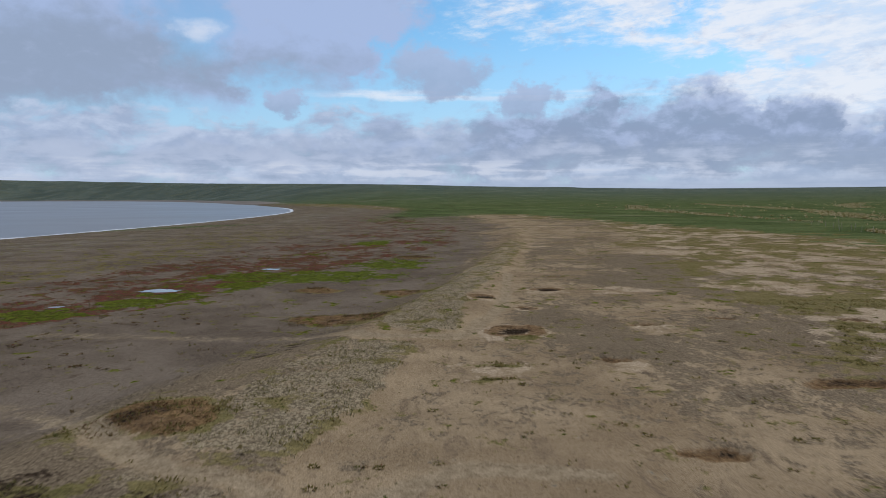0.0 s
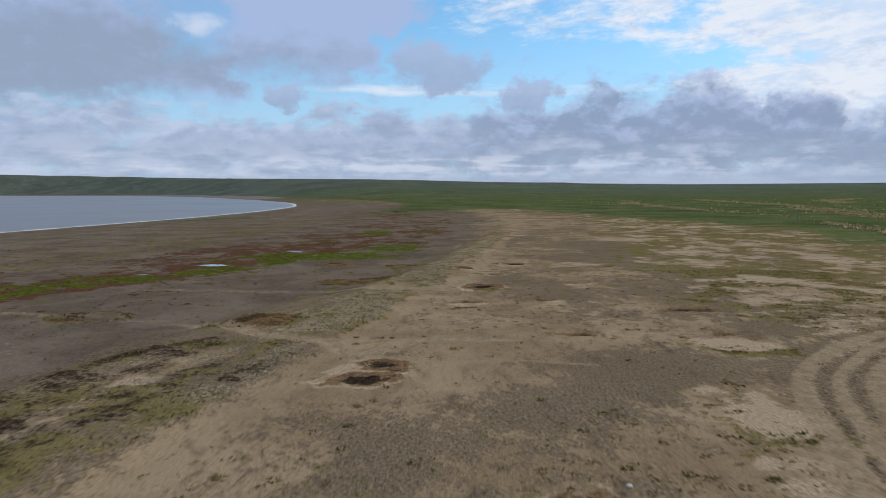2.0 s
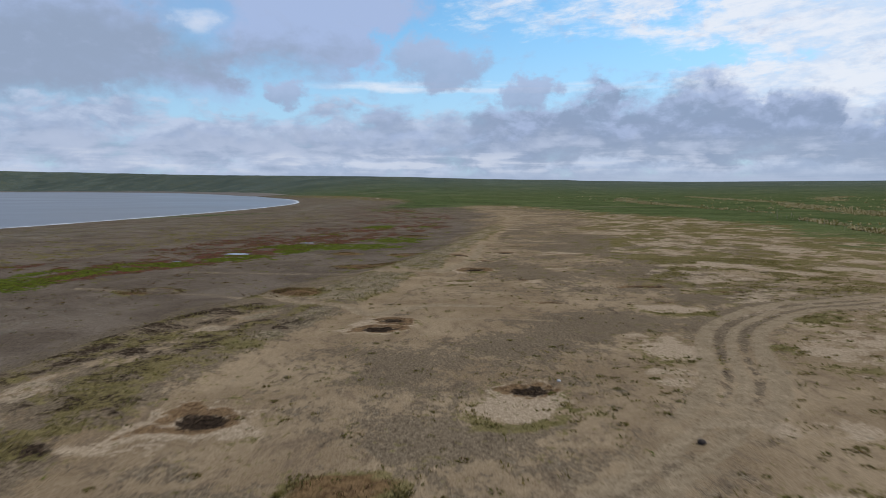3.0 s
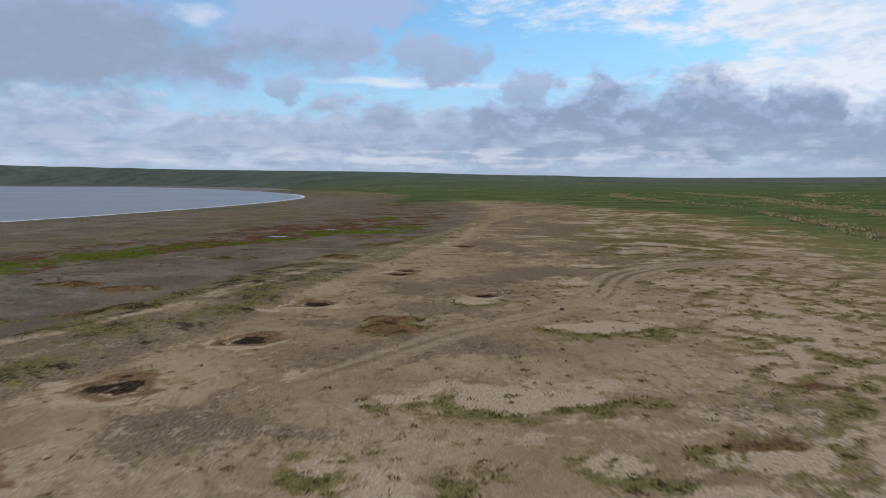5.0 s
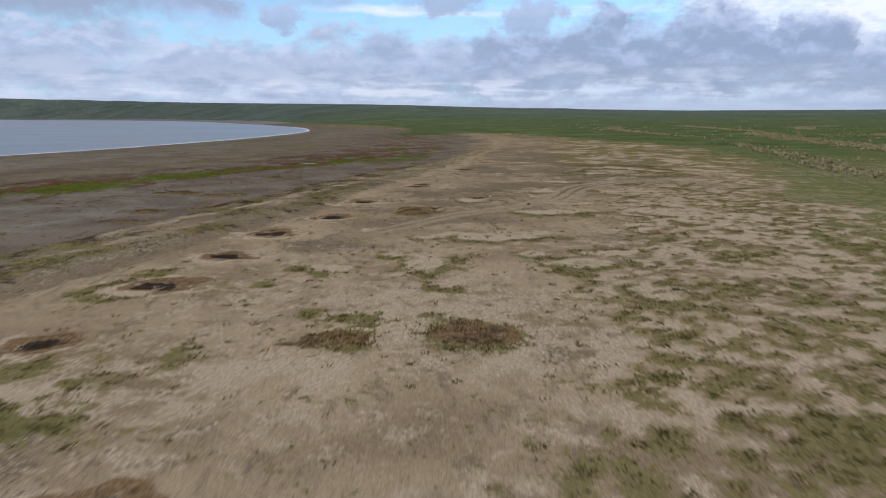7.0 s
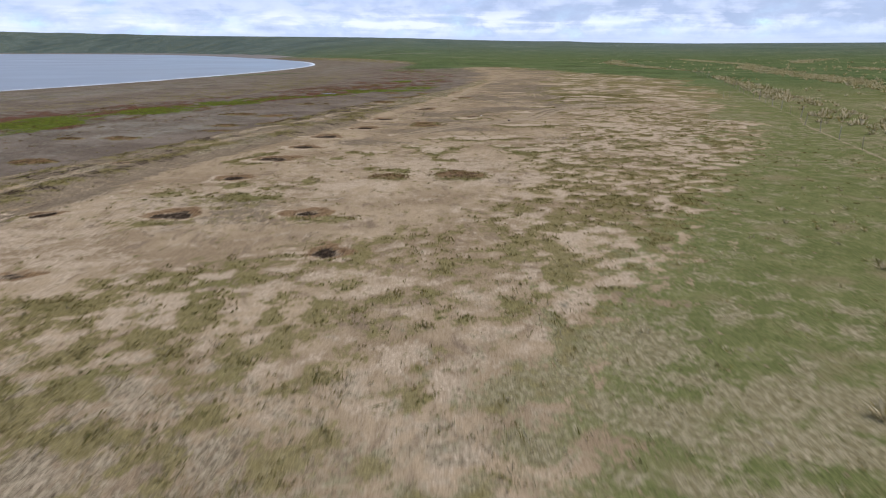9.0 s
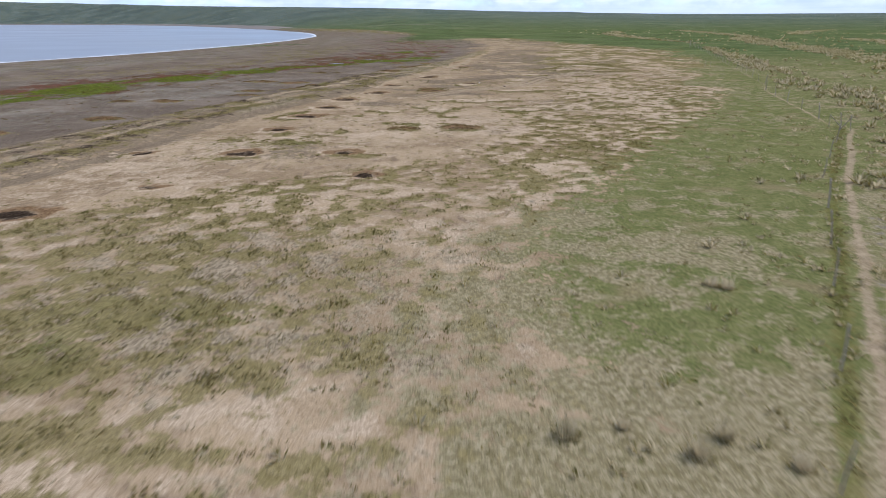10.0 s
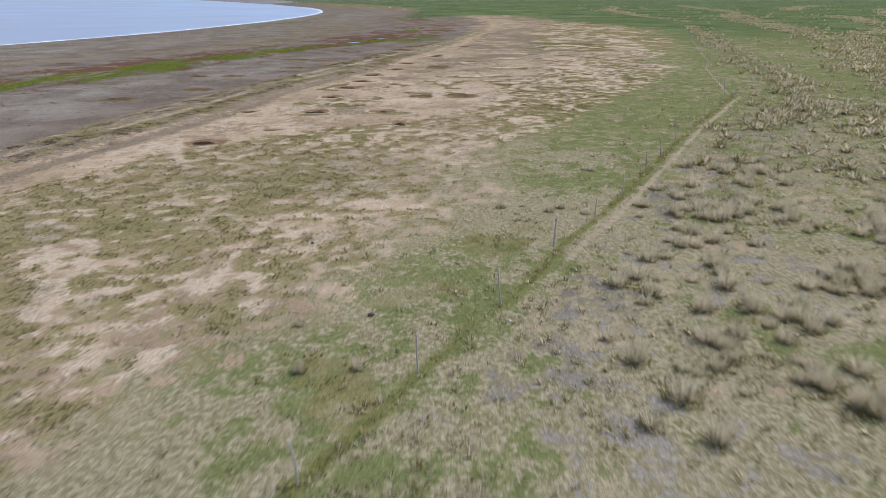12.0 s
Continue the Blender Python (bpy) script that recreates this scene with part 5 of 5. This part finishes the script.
TUSSOCK_MESHES = [tussock_meshes(k) for k in range(6)]
spots = scatter((-14, 92, -118, 60), 25000, tussock_chance, 5, (0.6, 1.6))
spots = spots[np.argsort(np.hypot(spots[:, 0] - 8, spots[:, 1] + 95))]
spots[:, 3] *= np.where(spots[:, 0] < along(spots[:, 1], FENCE_X), 0.6, 1.0)
spots, rest = spots[:300], spots[300:]
spots[:, 3] *= 0.85
rng = random.Random(9)
for k, (x, y, z, s) in enumerate(spots):
    dome, stalks = TUSSOCK_MESHES[k % 6]
    ob = new("grass_tussock", dome)
    new("stalk_tuft", stalks).parent = ob
    ob.matrix_world = Matrix.LocRotScale((x, y, z - 0.02), Euler((0, 0, rng.uniform(0, 6.28))), (s, s, s * rng.uniform(0.7, 1.1)))
    tagged(ob, "tall bleached grass tussock with a green base" if s > 0.95 else "small bleached grass tussock on thin turf", "grass tussock", group="tussocks by the fence")


ROWS_OF_TUSSOCKS = [(np.array([(66, -14), (82, 20), (97, 60), (114, 120), (128, 180), (140, 225)]), 4.5), (np.array([(80, 15), (106, 70), (150, 118), (200, 170)]), 4.5),
                    (np.array([(198, 273), (200, 240), (150, 118), (120, 40)]), 4), (np.array([(95, 190), (98, 240), (114, 390), (150, 520)]), 4), (np.array([(136, 212), (180, 330), (240, 626)]), 4.5),
                    (np.array([(240, 387), (300, 500), (387, 617)]), 5), (np.array([(230, 250), (333, 425)]), 5), (np.array([(68, 65), (72, 84), (84, 130)]), 2.5)]


def far_rows(x, y):
    d = x - along(y, FENCE_X)
    k = 0.0
    for line, w in ROWS_OF_TUSSOCKS:
        off = line_distance(x, y, line) + 1.4 * w * fbm(x, y, 30, 411, 3)
        k = np.maximum(k, np.exp(-(off / w) ** 2) * smooth(fbm(x, y, 9, 412, 3), -0.3, 0.1))
    lone = 0.004 * (d > 3)
    return np.clip(k * (d > 2) + lone, 0, 1) * smooth(760 - y, 0, 300)


roots = np.vstack([scatter((20, 200, -60, 260), 85000, far_rows, 6, (1.3, 2.4)), scatter((60, 420, 200, 760), 70000, far_rows, 7, (1.8, 3.0))])
tagged(new("tussock_belt", tuft_mesh("tussock_belt", rest, 34, 0.62, 0.032, [TUSSOCK, OLIVE], 72, 0.40)),
       "belt of bleached grass tussocks with green bases behind the fence", "grass", kind="stuff")
tagged(new("far_tussocks", tuft_mesh("far_tussocks", roots, 14, 0.50, 0.050, [STRAW, OLIVE], 70, 0.45, 0.80)),
       "long broken rows of bleached grass tussocks over green pasture", "grass", kind="stuff")

# ---- fence ----


def post_mesh(k, tall, thick):
    """A crooked round post, thinner at the top, with a chipped slanting head."""
    r = random.Random(200 + k)
    bm = bmesh.new()
    rings = []
    bend = (r.uniform(-0.05, 0.05), r.uniform(-0.05, 0.05))
    for i in range(7):
        t = i / 6
        c = (bend[0] * math.sin(3 * t), bend[1] * math.sin(2.4 * t))
        w = thick * (1.0 - 0.28 * t) * r.uniform(0.93, 1.07)
        ring = []
        for j in range(9):
            a = 2 * math.pi * j / 9
            zz = -0.25 + (tall + 0.25) * t + (0.03 * math.cos(a + k) if i == 6 else 0)
            ring.append(bm.verts.new((c[0] + w * math.cos(a) * r.uniform(0.92, 1.08), c[1] + w * math.sin(a), zz)))
        rings.append(ring)
    for a, b in zip(rings[:-1], rings[1:]):
        for j in range(9):
            bm.faces.new((a[j], a[(j + 1) % 9], b[(j + 1) % 9], b[j]))
    bm.faces.new(rings[-1])
    bm.faces.new(rings[0][::-1])
    me = bpy.data.meshes.new("fence_post")
    bm.to_mesh(me)
    bm.free()
    for p in me.polygons:
        p.use_smooth = True
    me.materials.append(WOOD)
    return me


POST_MESHES = [post_mesh(k, 1.12 + 0.07 * k, 0.028 + 0.003 * k) for k in range(5)]


def put_post(x, y, k, grow=1.0, label="thin grey weathered wooden fence post, leaning a little"):
    r = random.Random(300 + k)
    ob = new("fence_post", POST_MESHES[k % 5])
    ob.matrix_world = Matrix.LocRotScale((x, y, float(ground_z(x, y))), Euler((r.uniform(-.12, .12), r.uniform(-.12, .12), r.uniform(0, 6.28))), (grow, grow, grow))
    return tagged(ob, label, "fence post", group="posts of the pasture fence")


posts = [(-6.4, -109), (-3.4, -103.8), (-0.8, -99.0), (2.0, -94.2), (4.8, -88.3), (7.4, -84.3), (9.9, -79.8), (12.7, -74.4), (14.9, -70.2), (17.6, -65.0), (20.6, -58.9), (24.0, -53.4), (27.6, -47.6)]
stations = [(31, -42), (39.6, -10.2), (43, -2.7), (61.3, 60), (80.5, 128), (92, 169)]
for (ax, ay), (bx, by) in zip(stations[:-1], stations[1:]):
    n = max(1, round(math.hypot(bx - ax, by - ay) / 6.5))
    posts += [(ax + (bx - ax) * i / n, ay + (by - ay) * i / n) for i in range(n)]
for k, (x, y) in enumerate(posts):
    put_post(x, y, k)
corner_posts = [put_post(x, y, 60 + k, 1.0, "pale bleached fence post at a bend of the fence")
                for k, (x, y) in enumerate([(30.6, -41.2), (31.5, -42.6), (57.8, 49.0), (63.9, 67.4), (64.8, 67.9), (48.7, 34.6), (49.7, 34.4)])]


def brace(post, way, tall):
    """A slanting pole that leans from the ground against a post."""
    me = bpy.data.meshes.new("brace")
    bm = bmesh.new()
    bmesh.ops.create_cone(bm, cap_ends=True, segments=8, radius1=0.032, radius2=0.024, depth=tall * 1.35)
    bm.to_mesh(me)
    bm.free()
    me.materials.append(WOOD)
    ob = new("brace", me)
    ob.parent = post
    foot, head = Vector((math.cos(way) * tall * 0.85, math.sin(way) * tall * 0.85, -0.05)), Vector((0, 0, tall * 0.86))
    ob.matrix_local = Matrix.Translation((foot + head) / 2) @ (head - foot).to_track_quat("Z", "Y").to_matrix().to_4x4()


brace(corner_posts[0], 0.6, 1.15)
brace(corner_posts[1], 3.6, 1.15)
for k, (x, y) in enumerate([(81.0, 136.0), (84.5, 136.5)]):
    put_post(x, y, 80 + k, 2.1 - 0.9 * k, "tall pale gate post standing in the pasture fence")

# ---- small loose things ----


def lump(name, x, y, size, mat, seed, label, category):
    r = random.Random(seed)
    bm = bmesh.new()
    bmesh.ops.create_icosphere(bm, subdivisions=2, radius=1.0)
    for v in bm.verts:
        v.co *= 1 + 0.22 * (noise.noise(v.co * 1.7 + Vector((seed, 0, 0))))
        v.co.x, v.co.y, v.co.z = v.co.x * size, v.co.y * size * 0.8, v.co.z * size * 0.55
    me = bpy.data.meshes.new(name)
    bm.to_mesh(me)
    bm.free()
    for p in me.polygons:
        p.use_smooth = True
    me.materials.append(mat)
    ob = new(name, me)
    ob.matrix_world = pose(x, y, float(ground_z(x, y)) + size * 0.3, 0, 0, r.uniform(0, 360))
    tagged(ob, label, category, group="loose stones and clods")


CLOD = plain_material("dark_clod", (0.035, 0.026, 0.020), (0.07, 0.05, 0.036), 9.0)
lump("white_stone", 5.2, 0.4, 0.09, STONE, 1, "small white stone beside a dark hollow", "stone")
lump("white_stone", 19.4, -77.1, 0.12, STONE, 2, "small white stone in bleached turf", "stone")
lump("white_stone", 2.2, -95.6, 0.06, STONE, 3, "small white stone by a fence post", "stone")
lump("dung_clod", 8.1, -5.5, 0.15, CLOD, 4, "dark dry clod of dung on the wheel track", "clod")
lump("dung_clod", -2.6, -95.2, 0.13, CLOD, 5, "dark dry clod of dung in the grass", "clod")
lump("dung_clod", -6.0, -88.0, 0.10, CLOD, 6, "dark dry clod of dung in bleached grass", "clod")
